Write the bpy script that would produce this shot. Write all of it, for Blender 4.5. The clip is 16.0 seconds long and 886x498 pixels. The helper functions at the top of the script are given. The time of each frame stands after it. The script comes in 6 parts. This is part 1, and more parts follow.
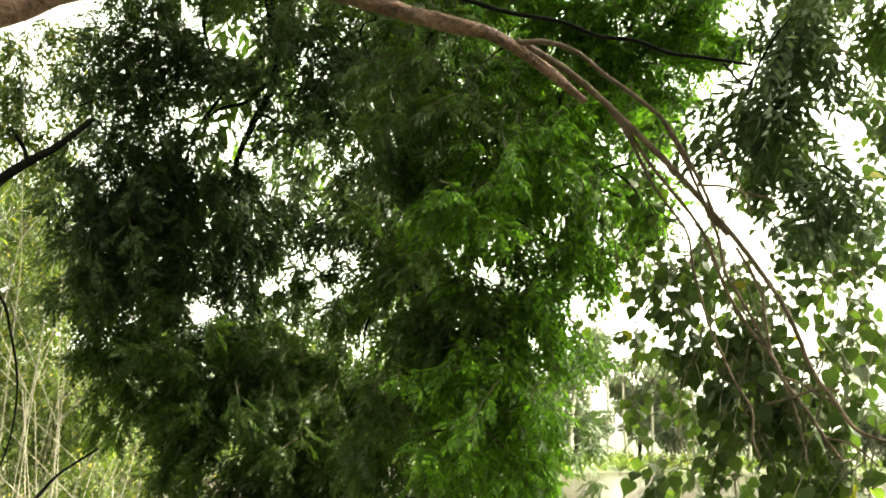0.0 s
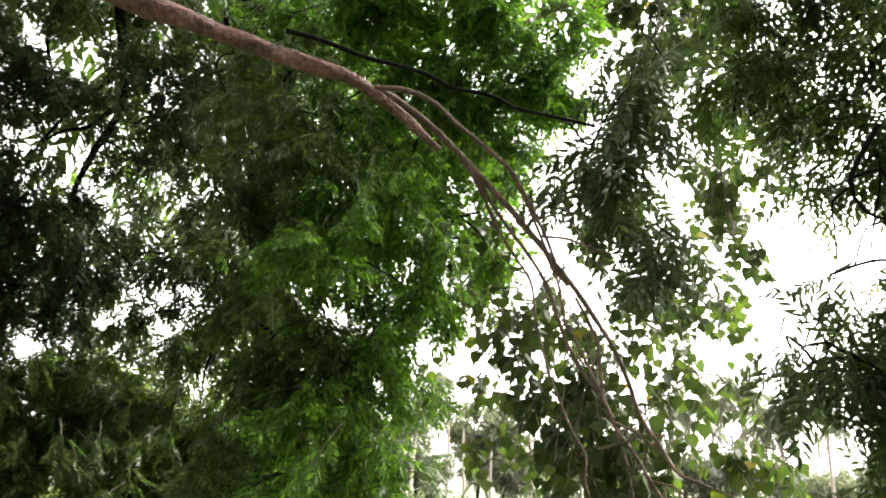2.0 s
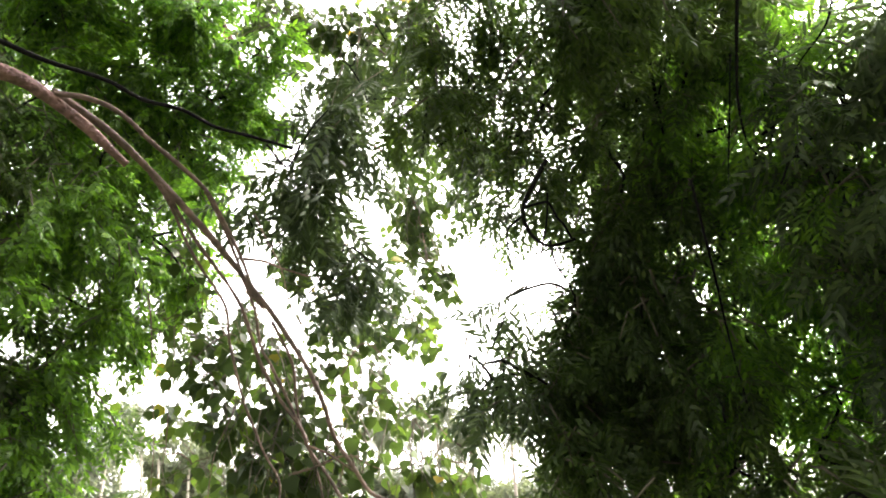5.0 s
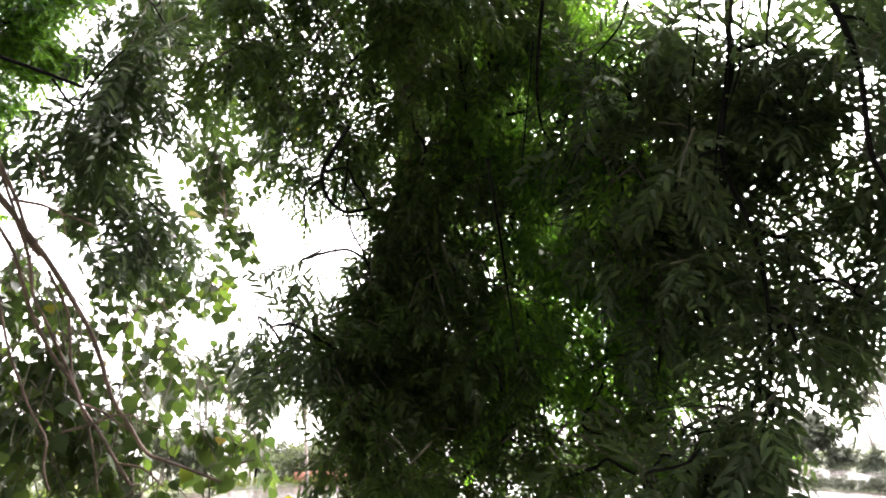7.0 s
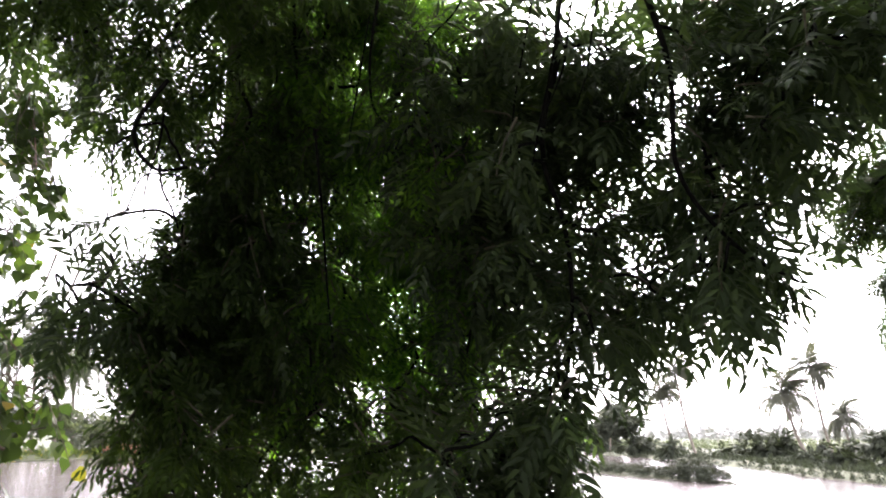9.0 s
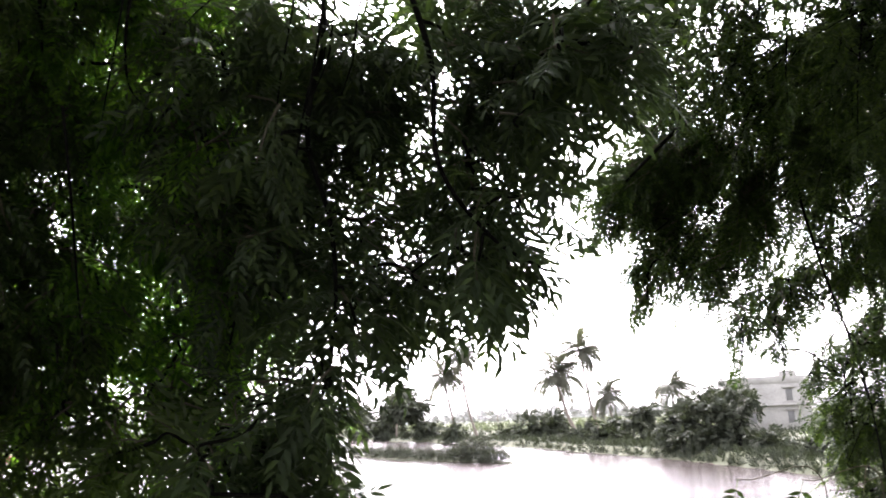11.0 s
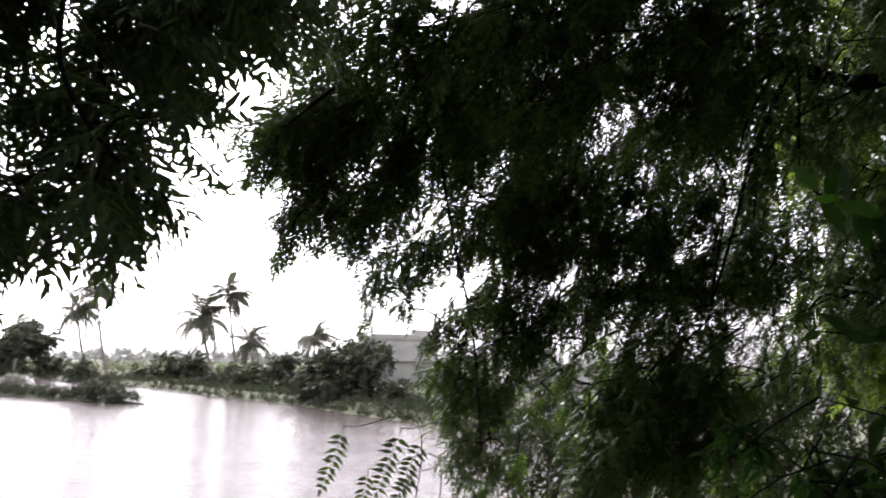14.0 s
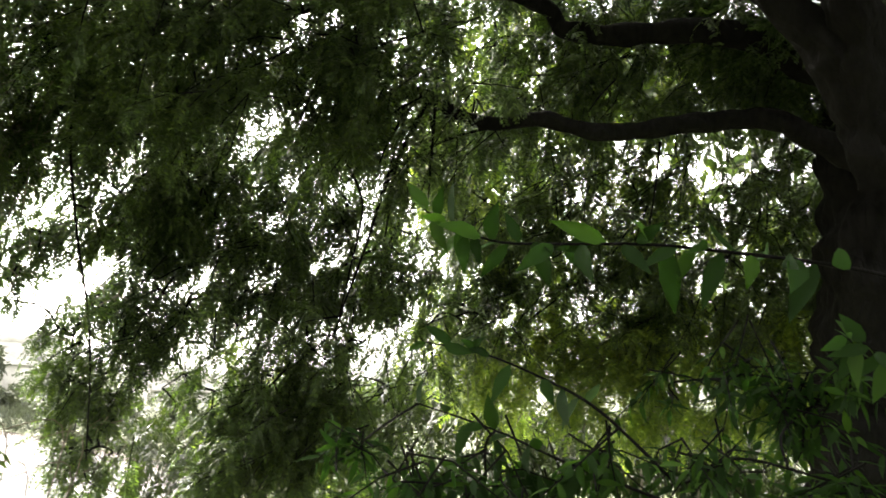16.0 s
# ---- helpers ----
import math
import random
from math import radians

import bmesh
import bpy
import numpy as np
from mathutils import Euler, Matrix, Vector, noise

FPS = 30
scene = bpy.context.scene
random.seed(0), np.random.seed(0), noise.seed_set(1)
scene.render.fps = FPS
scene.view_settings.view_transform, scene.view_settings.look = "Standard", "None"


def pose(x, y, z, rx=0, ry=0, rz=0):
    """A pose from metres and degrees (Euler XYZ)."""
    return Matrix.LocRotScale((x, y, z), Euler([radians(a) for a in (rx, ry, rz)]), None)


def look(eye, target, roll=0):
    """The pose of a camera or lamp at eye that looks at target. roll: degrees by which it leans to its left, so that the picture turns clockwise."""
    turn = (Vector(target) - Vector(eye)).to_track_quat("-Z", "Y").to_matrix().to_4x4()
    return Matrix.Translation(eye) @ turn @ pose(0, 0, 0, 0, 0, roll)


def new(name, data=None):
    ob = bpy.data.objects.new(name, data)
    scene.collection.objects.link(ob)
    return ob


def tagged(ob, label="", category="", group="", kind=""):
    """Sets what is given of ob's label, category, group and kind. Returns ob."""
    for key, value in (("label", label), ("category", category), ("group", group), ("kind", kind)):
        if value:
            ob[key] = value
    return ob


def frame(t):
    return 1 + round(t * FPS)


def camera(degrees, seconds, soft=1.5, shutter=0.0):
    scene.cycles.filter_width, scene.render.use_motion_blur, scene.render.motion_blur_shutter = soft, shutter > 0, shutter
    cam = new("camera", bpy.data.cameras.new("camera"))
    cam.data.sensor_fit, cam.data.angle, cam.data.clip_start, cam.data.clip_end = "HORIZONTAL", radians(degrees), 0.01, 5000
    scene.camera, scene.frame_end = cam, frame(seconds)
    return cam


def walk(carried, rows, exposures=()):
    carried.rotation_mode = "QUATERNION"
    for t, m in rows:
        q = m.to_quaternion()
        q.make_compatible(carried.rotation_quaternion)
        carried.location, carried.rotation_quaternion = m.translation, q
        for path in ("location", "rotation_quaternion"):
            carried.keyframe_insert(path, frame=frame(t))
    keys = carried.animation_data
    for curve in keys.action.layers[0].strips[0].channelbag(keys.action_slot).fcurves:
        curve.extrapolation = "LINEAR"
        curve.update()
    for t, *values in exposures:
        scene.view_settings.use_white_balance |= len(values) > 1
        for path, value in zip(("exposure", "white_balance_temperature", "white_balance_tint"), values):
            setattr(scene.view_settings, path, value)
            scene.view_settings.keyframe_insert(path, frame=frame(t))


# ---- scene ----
cam = camera(54.4, 16.0, soft=1.7, shutter=0.3)
# seconds, eye, target, roll
PATH = [
    (0, (0.189, 0.154, 2.751), (0.217, 2.112, 3.16), 2.2),
    (0.5, (0.192, 0.147, 2.751), (0.297, 2.087, 3.225), 2.9),
    (0.7, (0.196, 0.144, 2.749), (0.333, 2.076, 3.248), 2.4),
    (1, (0.196, 0.143, 2.75), (0.375, 2.071, 3.252), 2.8),
    (1.5, (0.186, 0.145, 2.748), (0.453, 2.061, 3.257), 2.5),
    (2, (0.182, 0.14, 2.746), (0.551, 2.036, 3.264), 2.3),
    (2.5, (0.191, 0.143, 2.748), (0.655, 2.013, 3.286), 2.1),
    (3, (0.203, 0.153, 2.752), (0.727, 2.0, 3.311), 1.8),
    (3.5, (0.206, 0.155, 2.753), (0.8, 1.971, 3.343), 1.3),
    (4, (0.205, 0.154, 2.753), (0.922, 1.922, 3.353), -0.1),
    (4.1, (0.206, 0.156, 2.753), (0.955, 1.911, 3.354), -0.4),
    (4.5, (0.208, 0.15, 2.753), (1.083, 1.849, 3.341), -1.8),
    (4.7, (0.21, 0.149, 2.752), (1.137, 1.824, 3.332), -2.2),
    (6.8, (0.233, 0.13, 2.75), (1.551, 1.556, 3.234), -1.9),
    (7, (0.232, 0.129, 2.75), (1.59, 1.519, 3.224), -1.8),
    (7.5, (0.248, 0.129, 2.748), (1.673, 1.454, 3.212), -1.2),
    (8, (0.254, 0.122, 2.747), (1.722, 1.401, 3.204), -0.8),
    (8.5, (0.256, 0.114, 2.745), (1.789, 1.316, 3.196), -0.6),
    (9, (0.272, 0.108, 2.741), (1.881, 1.218, 3.165), 0.0),
    (9.2, (0.273, 0.103, 2.741), (1.91, 1.177, 3.15), 0.2),
    (11.3, (0.313, 0.058, 2.738), (2.181, 0.672, 3.104), -2.6),
    (11.5, (0.322, 0.057, 2.737), (2.209, 0.625, 3.08), -2.4),
    (12, (0.348, 0.049, 2.742), (2.276, 0.487, 3.044), -2.0),
    (12.5, (0.373, 0.036, 2.747), (2.331, 0.33, 3.036), -2.0),
    (13, (0.372, 0.019, 2.746), (2.345, 0.191, 3.023), -1.5),
    (13.5, (0.36, 0.012, 2.738), (2.344, 0.083, 2.982), -0.6),
    (14, (0.35, 0.005, 2.73), (2.332, -0.07, 2.991), 0.9),
    (14.4, (0.348, -0.005, 2.734), (2.306, -0.265, 3.053), 1.8),
    (14.5, (0.347, -0.009, 2.736), (2.294, -0.321, 3.067), 2.1),
    (15, (0.343, -0.021, 2.727), (2.234, -0.569, 3.078), 3.4),
    (15.5, (0.354, -0.015, 2.725), (2.182, -0.757, 3.054), 3.4),
    (16, (0.349, -0.057, 2.711), (2.135, -0.903, 3.022), 2.6),
]
EXPOSURES = [(0, 2.80, 8500, -13), (1.5, 2.68, 7000, 6), (4.5, 3.15, 6900, 11), (7, 2.72, 6600, 17), (9, 2.08, 6350, 21), (11.5, 1.85, 6300, 22), (12.5, 1.43, 6300, 21), (13.5, 1.08, 6300, 21), (14, 1.05, 6300, 20), (15, 1.10, 6400, 18), (15.6, 2.10, 6600, 14), (16, 2.95, 7000, 11)]
walk(cam, [(t, look(e, g, r)) for t, e, g, r in PATH], EXPOSURES)

# ---- light: a white overcast sky, brightest over the river ----
SUN_AZ, SUN_EL = 72.0, 38.0
world = bpy.data.worlds.new("overcast_sky")
scene.world = world
world.use_nodes = True
wn, wl = world.node_tree.nodes, world.node_tree.links
sky = wn.new("ShaderNodeTexSky")
sky.sky_type, sky.sun_disc = "NISHITA", False
sky.sun_elevation, sky.sun_rotation = radians(SUN_EL), radians(SUN_AZ)
sky.air_density, sky.dust_density, sky.ozone_density = 1.0, 4.0, 0.5
grey = wn.new("ShaderNodeHueSaturation")
grey.inputs["Saturation"].default_value, grey.inputs["Value"].default_value = 0.1, 1.5
wl.new(sky.outputs[0], grey.inputs["Color"])
wl.new(grey.outputs[0], wn["Background"].inputs["Color"])
wn["Background"].inputs["Strength"].default_value = 0.15
sun = new("sun", bpy.data.lights.new("sun", "SUN"))
sun.data.energy, sun.data.angle, sun.data.color = 1.5, radians(14), (1.0, 0.96, 0.9)
a, e = radians(SUN_AZ), radians(SUN_EL)
sun.matrix_world = look((30 * math.sin(a) * math.cos(e), 30 * math.cos(a) * math.cos(e), 30 * math.sin(e)), (0, 0, 0))

# ---- materials ----
rng = np.random.default_rng(7)


def material(name, rough=0.6, metal=0.0):
    m = bpy.data.materials.new(name)
    m.use_nodes = True
    b = m.node_tree.nodes["Principled BSDF"]
    b.inputs["Roughness"].default_value = rough
    b.inputs["Metallic"].default_value = metal
    return m, m.node_tree.nodes, m.node_tree.links, b


def ramp(nodes, links, source, stops):
    r = nodes.new("ShaderNodeValToRGB")
    while len(r.color_ramp.elements) < len(stops):
        r.color_ramp.elements.new(0.5)
    for el, (p, c) in zip(r.color_ramp.elements, stops):
        el.position, el.color = p, (*c, 1)
    links.new(source, r.inputs[0])
    return r.outputs[0]


def textured(name, stops, scale=5.0, rough=0.75, bump=0.3, bump_scale=None, stretch=(1, 1, 1), detail=6.0, world_space=False):
    m, n, l, b = material(name, rough)
    co = n.new("ShaderNodeTexCoord")
    mp = n.new("ShaderNodeMapping")
    mp.inputs["Scale"].default_value = stretch
    l.new(co.outputs["Object"], mp.inputs[0])
    t1, t2 = n.new("ShaderNodeTexNoise"), n.new("ShaderNodeTexNoise")
    t1.inputs["Scale"].default_value, t1.inputs["Detail"].default_value = scale, detail
    t2.inputs["Scale"].default_value, t2.inputs["Detail"].default_value = bump_scale or scale * 5, 4.0
    l.new(mp.outputs[0], t1.inputs["Vector"])
    l.new(mp.outputs[0], t2.inputs["Vector"])
    mix = n.new("ShaderNodeMix")
    mix.data_type = "FLOAT"
    mix.inputs[0].default_value = 0.4
    l.new(t1.outputs[0], mix.inputs[2])
    l.new(t2.outputs[0], mix.inputs[3])
    l.new(ramp(n, l, mix.outputs[0], stops), b.inputs["Base Color"])
    bp = n.new("ShaderNodeBump")
    bp.inputs["Strength"].default_value, bp.inputs["Distance"].default_value = bump, 0.02
    l.new(t2.outputs[0], bp.inputs["Height"])
    l.new(bp.outputs[0], b.inputs["Normal"])
    return m


def leaf_material(name, stops, through_gain=1.6, rough=0.42, share=0.45):
    """Leaf blades: a glossy green face and light that comes through; each blade has its own tone."""
    m, n, l, b = material(name, rough)
    b.inputs["Specular IOR Level"].default_value = 0.3
    geo, info = n.new("ShaderNodeNewGeometry"), n.new("ShaderNodeObjectInfo")
    add = n.new("ShaderNodeMath")
    add.operation = "ADD"
    l.new(geo.outputs["Random Per Island"], add.inputs[0])
    l.new(info.outputs["Random"], add.inputs[1])
    fr = n.new("ShaderNodeMath")
    fr.operation = "FRACT"
    l.new(add.outputs[0], fr.inputs[0])
    col = ramp(n, l, fr.outputs[0], stops)
    co, nz = n.new("ShaderNodeTexCoord"), n.new("ShaderNodeTexNoise")
    nz.inputs["Scale"].default_value = 2.2
    l.new(co.outputs["Object"], nz.inputs["Vector"])
    tone = n.new("ShaderNodeMix")
    tone.data_type, tone.blend_type = "RGBA", "MULTIPLY"
    tone.inputs[0].default_value = 0.6
    l.new(col, tone.inputs[6])
    l.new(ramp(n, l, nz.outputs[0], [(0.3, (0.55, 0.6, 0.6)), (0.7, (1.25, 1.2, 1.0))]), tone.inputs[7])
    l.new(tone.outputs[2], b.inputs["Base Color"])
    gain = n.new("ShaderNodeMix")
    gain.data_type, gain.blend_type = "RGBA", "MULTIPLY"
    gain.inputs[0].default_value = 1.0
    gain.inputs[7].default_value = (through_gain * 1.0, through_gain * 1.15, through_gain * 0.62, 1)
    l.new(tone.outputs[2], gain.inputs[6])
    tr, mx = n.new("ShaderNodeBsdfTranslucent"), n.new("ShaderNodeMixShader")
    l.new(gain.outputs[2], tr.inputs[0])
    mx.inputs[0].default_value = share
    l.new(b.outputs[0], mx.inputs[1])
    l.new(tr.outputs[0], mx.inputs[2])
    l.new(mx.outputs[0], n["Material Output"].inputs[0])
    return m


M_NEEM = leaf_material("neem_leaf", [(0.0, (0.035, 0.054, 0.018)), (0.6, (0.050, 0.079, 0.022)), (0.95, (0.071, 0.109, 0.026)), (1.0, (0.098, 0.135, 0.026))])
# Shaded copy of the neem leaf: greyer, letting less light through.
M_NEEMSHADE = leaf_material("shaded_neem_leaf", [(0.0, (0.037, 0.055, 0.027)), (0.7, (0.053, 0.077, 0.035)), (1.0, (0.088, 0.125, 0.043))], 1.3, 0.5, 0.28)
# Lit copy of the neem leaf, with backlight put into its brighter green.
M_NEEMLIT = leaf_material("lit_neem_leaf", [(0.0, (0.055, 0.103, 0.023)), (0.6, (0.095, 0.180, 0.029)), (1.0, (0.173, 0.317, 0.035))], 1.75)
# Lit copy of the fine leaf: backlight painted in as a brighter yellow-green.
M_RAINLIT = leaf_material("sunlit_fine_leaf", [(0.0, (0.072, 0.101, 0.023)), (0.6, (0.111, 0.153, 0.031)), (1.0, (0.182, 0.221, 0.042))], 1.6, 0.5, 0.45)
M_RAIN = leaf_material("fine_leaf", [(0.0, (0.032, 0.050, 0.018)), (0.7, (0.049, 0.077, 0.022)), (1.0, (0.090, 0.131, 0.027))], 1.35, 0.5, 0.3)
M_FIG = leaf_material("fig_leaf", [(0.0, (0.034, 0.053, 0.019)), (0.7, (0.056, 0.082, 0.025)), (0.985, (0.098, 0.136, 0.030)), (1.0, (0.383, 0.255, 0.025))], 1.3, 0.5, 0.42)
M_SHRUB = leaf_material("shrub_leaf", [(0.0, (0.012, 0.032, 0.007)), (0.7, (0.022, 0.056, 0.011)), (1.0, (0.049, 0.105, 0.015))], 1.15, 0.8, 0.55)
M_PALE = leaf_material("pale_bush_leaf", [(0.0, (0.050, 0.072, 0.022)), (0.6, (0.086, 0.115, 0.032)), (0.93, (0.144, 0.158, 0.050)), (1.0, (0.324, 0.259, 0.036))], 1.4)
M_FAR = leaf_material("far_leaf", [(0.0, (0.043, 0.05, 0.035)), (1.0, (0.068, 0.078, 0.056))], 0.9, 0.8, 0.15)
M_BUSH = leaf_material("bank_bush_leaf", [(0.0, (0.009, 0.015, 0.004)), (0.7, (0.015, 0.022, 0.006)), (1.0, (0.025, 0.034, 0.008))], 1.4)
# Distance haze is mixed into the next three leaf colours as paler grey.
M_MIST = leaf_material("haze_toned_leaf", [(0.0, (0.09, 0.102, 0.078)), (1.0, (0.15, 0.162, 0.125))], 1.2, 0.8, 0.3)
M_PALM = leaf_material("haze_toned_palm_leaf", [(0.0, (0.098, 0.100, 0.086)), (1.0, (0.150, 0.152, 0.130))], 1.1, 0.6, 0.3)
M_HAZE = leaf_material("haze_toned_woods_leaf", [(0.0, (0.36, 0.36, 0.38)), (1.0, (0.42, 0.42, 0.44))], 0.6, 0.9, 0.05)
M_DRY = textured("dry_stalk", [(0.3, (0.12, 0.105, 0.08)), (0.7, (0.27, 0.24, 0.19))], 8.0, 0.85)
M_FIGBARK = textured("fig_bark", [(0.36, (0.05, 0.027, 0.024)), (0.46, (0.14, 0.072, 0.064)), (0.58, (0.22, 0.118, 0.106)), (0.72, (0.33, 0.2, 0.18))], 11.0, 0.85, 1.0, 45.0, (1, 1, 1), 8.0)
M_FIGSTEM = textured("fig_stem_bark", [(0.3, (0.035, 0.026, 0.02)), (0.5, (0.1, 0.064, 0.05)), (0.75, (0.21, 0.13, 0.105))], 14.0, 0.85, 0.6, 50.0)
# Bark set near black: the shade under the canopy is put into its colour.
M_BARK = textured("shade_darkened_bark", [(0.3, (0.0045, 0.0043, 0.0041)), (0.7, (0.012, 0.0112, 0.0102))], 10.0, 0.95, 0.8, 40.0, (1, 1, 0.35))
M_TWIG = textured("twig_bark", [(0.3, (0.05, 0.045, 0.03)), (0.7, (0.15, 0.13, 0.09))], 12.0, 0.85)
M_PALESTEM = textured("pale_stem", [(0.3, (0.22, 0.2, 0.16)), (0.7, (0.4, 0.37, 0.3))], 12.0, 0.8)
M_EARTH = textured("bank_earth", [(0.25, (0.045, 0.038, 0.024)), (0.45, (0.055, 0.066, 0.028)), (0.7, (0.08, 0.092, 0.04)), (0.85, (0.17, 0.135, 0.095))], 0.35, 0.95, 0.6, 6.0)
M_WALL = textured("weathered_plaster", [(0.3, (0.3, 0.29, 0.27)), (0.6, (0.46, 0.45, 0.42)), (0.8, (0.54, 0.53, 0.5))], 0.7, 0.9, 0.2, 9.0)
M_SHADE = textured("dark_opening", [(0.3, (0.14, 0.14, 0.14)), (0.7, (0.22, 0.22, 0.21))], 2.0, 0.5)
M_BRICK = textured("red_brick", [(0.3, (0.28, 0.12, 0.08)), (0.7, (0.42, 0.2, 0.14))], 3.0, 0.9)
M_PALMTRUNK = textured("palm_trunk", [(0.3, (0.16, 0.13, 0.11)), (0.7, (0.32, 0.28, 0.24))], 6.0, 0.9, 0.6, 30.0, (0.3, 0.3, 3))
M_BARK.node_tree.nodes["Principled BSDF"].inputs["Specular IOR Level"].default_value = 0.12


def water_material():
    m, n, l, b = material("muddy_river_water", 0.12)
    co = n.new("ShaderNodeTexCoord")
    t1, t2 = n.new("ShaderNodeTexNoise"), n.new("ShaderNodeTexNoise")
    mp = n.new("ShaderNodeMapping")
    mp.inputs["Rotation"].default_value = (0, 0, radians(-5))
    mp.inputs["Scale"].default_value = (1.3, 0.3, 1)
    l.new(co.outputs["Object"], mp.inputs[0])
    for t, s in ((t1, 5.5), (t2, 0.25)):
        t.inputs["Scale"].default_value, t.inputs["Detail"].default_value = s, 3.0
        l.new(mp.outputs[0], t.inputs["Vector"])
    l.new(ramp(n, l, t2.outputs[0], [(0.35, (0.052, 0.041, 0.039)), (0.65, (0.085, 0.069, 0.066))]), b.inputs["Base Color"])
    add = n.new("ShaderNodeMath")
    add.operation = "MULTIPLY_ADD"
    add.inputs[1].default_value = 0.6
    l.new(t1.outputs[0], add.inputs[0])
    l.new(t2.outputs[0], add.inputs[2])
    bp = n.new("ShaderNodeBump")
    bp.inputs["Strength"].default_value, bp.inputs["Distance"].default_value = 0.7, 0.07
    l.new(add.outputs[0], bp.inputs["Height"])
    l.new(bp.outputs[0], b.inputs["Normal"])
    b.inputs["IOR"].default_value = 1.07
    return m


M_WATER = water_material()


# ---- mesh tools ----
def raw_mesh(name, verts, faces_loops, starts, smooth=False):
    me = bpy.data.meshes.new(name)
    verts = np.asarray(verts, np.float32).reshape(-1, 3)
    me.vertices.add(len(verts))
    me.vertices.foreach_set("co", verts.ravel())
    me.loops.add(len(faces_loops))
    me.loops.foreach_set("vertex_index", np.asarray(faces_loops, np.int32))
    me.polygons.add(len(starts))
    me.polygons.foreach_set("loop_start", np.asarray(starts, np.int32))
    if smooth:
        me.polygons.foreach_set("use_smooth", np.ones(len(starts), bool))
    me.update(calc_edges=True)
    return me


class Shape:
    """A small template: vertices and faces, joined or laid out many times."""

    def __init__(self):
        self.v, self.f = [], []

    def add(self, verts, faces):
        k = len(self.v)
        self.v += [tuple(p) for p in verts]
        self.f += [tuple(k + i for i in q) for q in faces]

    def arrays(self):
        v = np.array(self.v, float)
        loops = np.concatenate([np.array(q) for q in self.f])
        starts = np.concatenate([[0], np.cumsum([len(q) for q in self.f])[:-1]])
        return v, loops, starts

    def mesh(self, name, smooth=False):
        return raw_mesh(name, *self.arrays(), smooth=smooth)


def scatter(name, shapes, mats, which):
    """One mesh with every shape laid out at its matrices (n, 4, 4)."""
    vs, ls, ss, nv, nl = [], [], [], 0, 0
    for k, sh in enumerate(shapes):
        v, lo, st = sh.arrays()
        m = mats[which == k]
        if not len(m):
            continue
        w = np.einsum("nij,vj->nvi", m[:, :3, :3], v) + m[:, None, :3, 3]
        vs.append(w.reshape(-1, 3))
        ls.append((lo[None, :] + nv + len(v) * np.arange(len(m))[:, None]).ravel())
        ss.append((st[None, :] + nl + len(lo) * np.arange(len(m))[:, None]).ravel())
        nv += len(v) * len(m)
        nl += len(lo) * len(m)
    return raw_mesh(name, np.concatenate(vs), np.concatenate(ls), np.concatenate(ss))


def thing(name, label, category, at=(0, 0, 0), group="", kind=""):
    ob = new(name)
    ob.location = at
    ob.empty_display_size = 0.2
    return tagged(ob, label, category, group, kind)


def put(name, me, mat, parent, label="", kind=""):
    """Links a mesh made in world metres as one part of a thing."""
    ob = new(name, me)
    if mat:
        me.materials.append(mat)
    if parent:
        ob.parent = parent
        ob.matrix_parent_inverse = Matrix.Translation(-parent.location) if parent.parent is None else parent.matrix_parent_inverse.copy()
    return tagged(ob, label, kind=kind)


def smooth_line(pts, steps=5):
    """A Catmull-Rom line through the points."""
    p = np.array(pts, float)
    p = np.vstack([2 * p[0] - p[1], p, 2 * p[-1] - p[-2]])
    out = []
    for i in range(1, len(p) - 2):
        for s in np.arange(steps) / steps:
            out.append(0.5 * (2 * p[i] + (p[i + 1] - p[i - 1]) * s + (2 * p[i - 1] - 5 * p[i] + 4 * p[i + 1] - p[i + 2]) * s * s
                              + (3 * p[i] - p[i - 1] - 3 * p[i + 1] + p[i + 2]) * s ** 3))
    return np.array(out + [p[-2]])


def add_tube(sh, line, r0, r1, sides=8, knots=0.0, power=1.0, caps=True, furrow=0.0):
    line = np.asarray(line, float)
    n = len(line)
    tan = np.gradient(line, axis=0)
    tan /= np.linalg.norm(tan, axis=1)[:, None] + 1e-9
    ref = np.array([0.3, 0.2, 1.0]) if abs(tan[0][2]) < 0.9 else np.array([1.0, 0.1, 0.0])
    verts = []
    for i in range(n):
        u = np.cross(tan[i], ref)
        u /= np.linalg.norm(u) + 1e-9
        w = np.cross(tan[i], u)
        r = r0 + (r1 - r0) * (i / (n - 1)) ** power
        for k in range(sides):
            q = 2 * math.pi * k / sides
            rr = r * (1 + knots * noise.noise(Vector(line[i] * 9) + Vector((math.cos(q), math.sin(q), 0)))) if knots else r
            if furrow:
                rr *= 1 + furrow * (abs(noise.noise(Vector((math.cos(q) * 5, math.sin(q) * 5, line[i][2] * 3)))) + 0.5 * noise.noise(Vector((math.cos(q) * 11, math.sin(q) * 11, line[i][2] * 9))))
            verts.append(line[i] + rr * (math.cos(q) * u + math.sin(q) * w))
    faces = [(i * sides + k, i * sides + (k + 1) % sides, (i + 1) * sides + (k + 1) % sides, (i + 1) * sides + k) for i in range(n - 1) for k in range(sides)]
    if caps:
        faces += [tuple(range(sides))[::-1], tuple((n - 1) * sides + k for k in range(sides))]
    sh.add(verts, faces)


def limb(name, spec, mat, parent, sides=10, knots=0.18, label="", furrow=0.0, fine=8):
    pts, r0, r1 = spec
    sh = Shape()
    add_tube(sh, smooth_line(pts, fine), r0, r1, sides, knots, furrow=furrow)
    return put(name, sh.mesh(name, True), mat, parent, label)


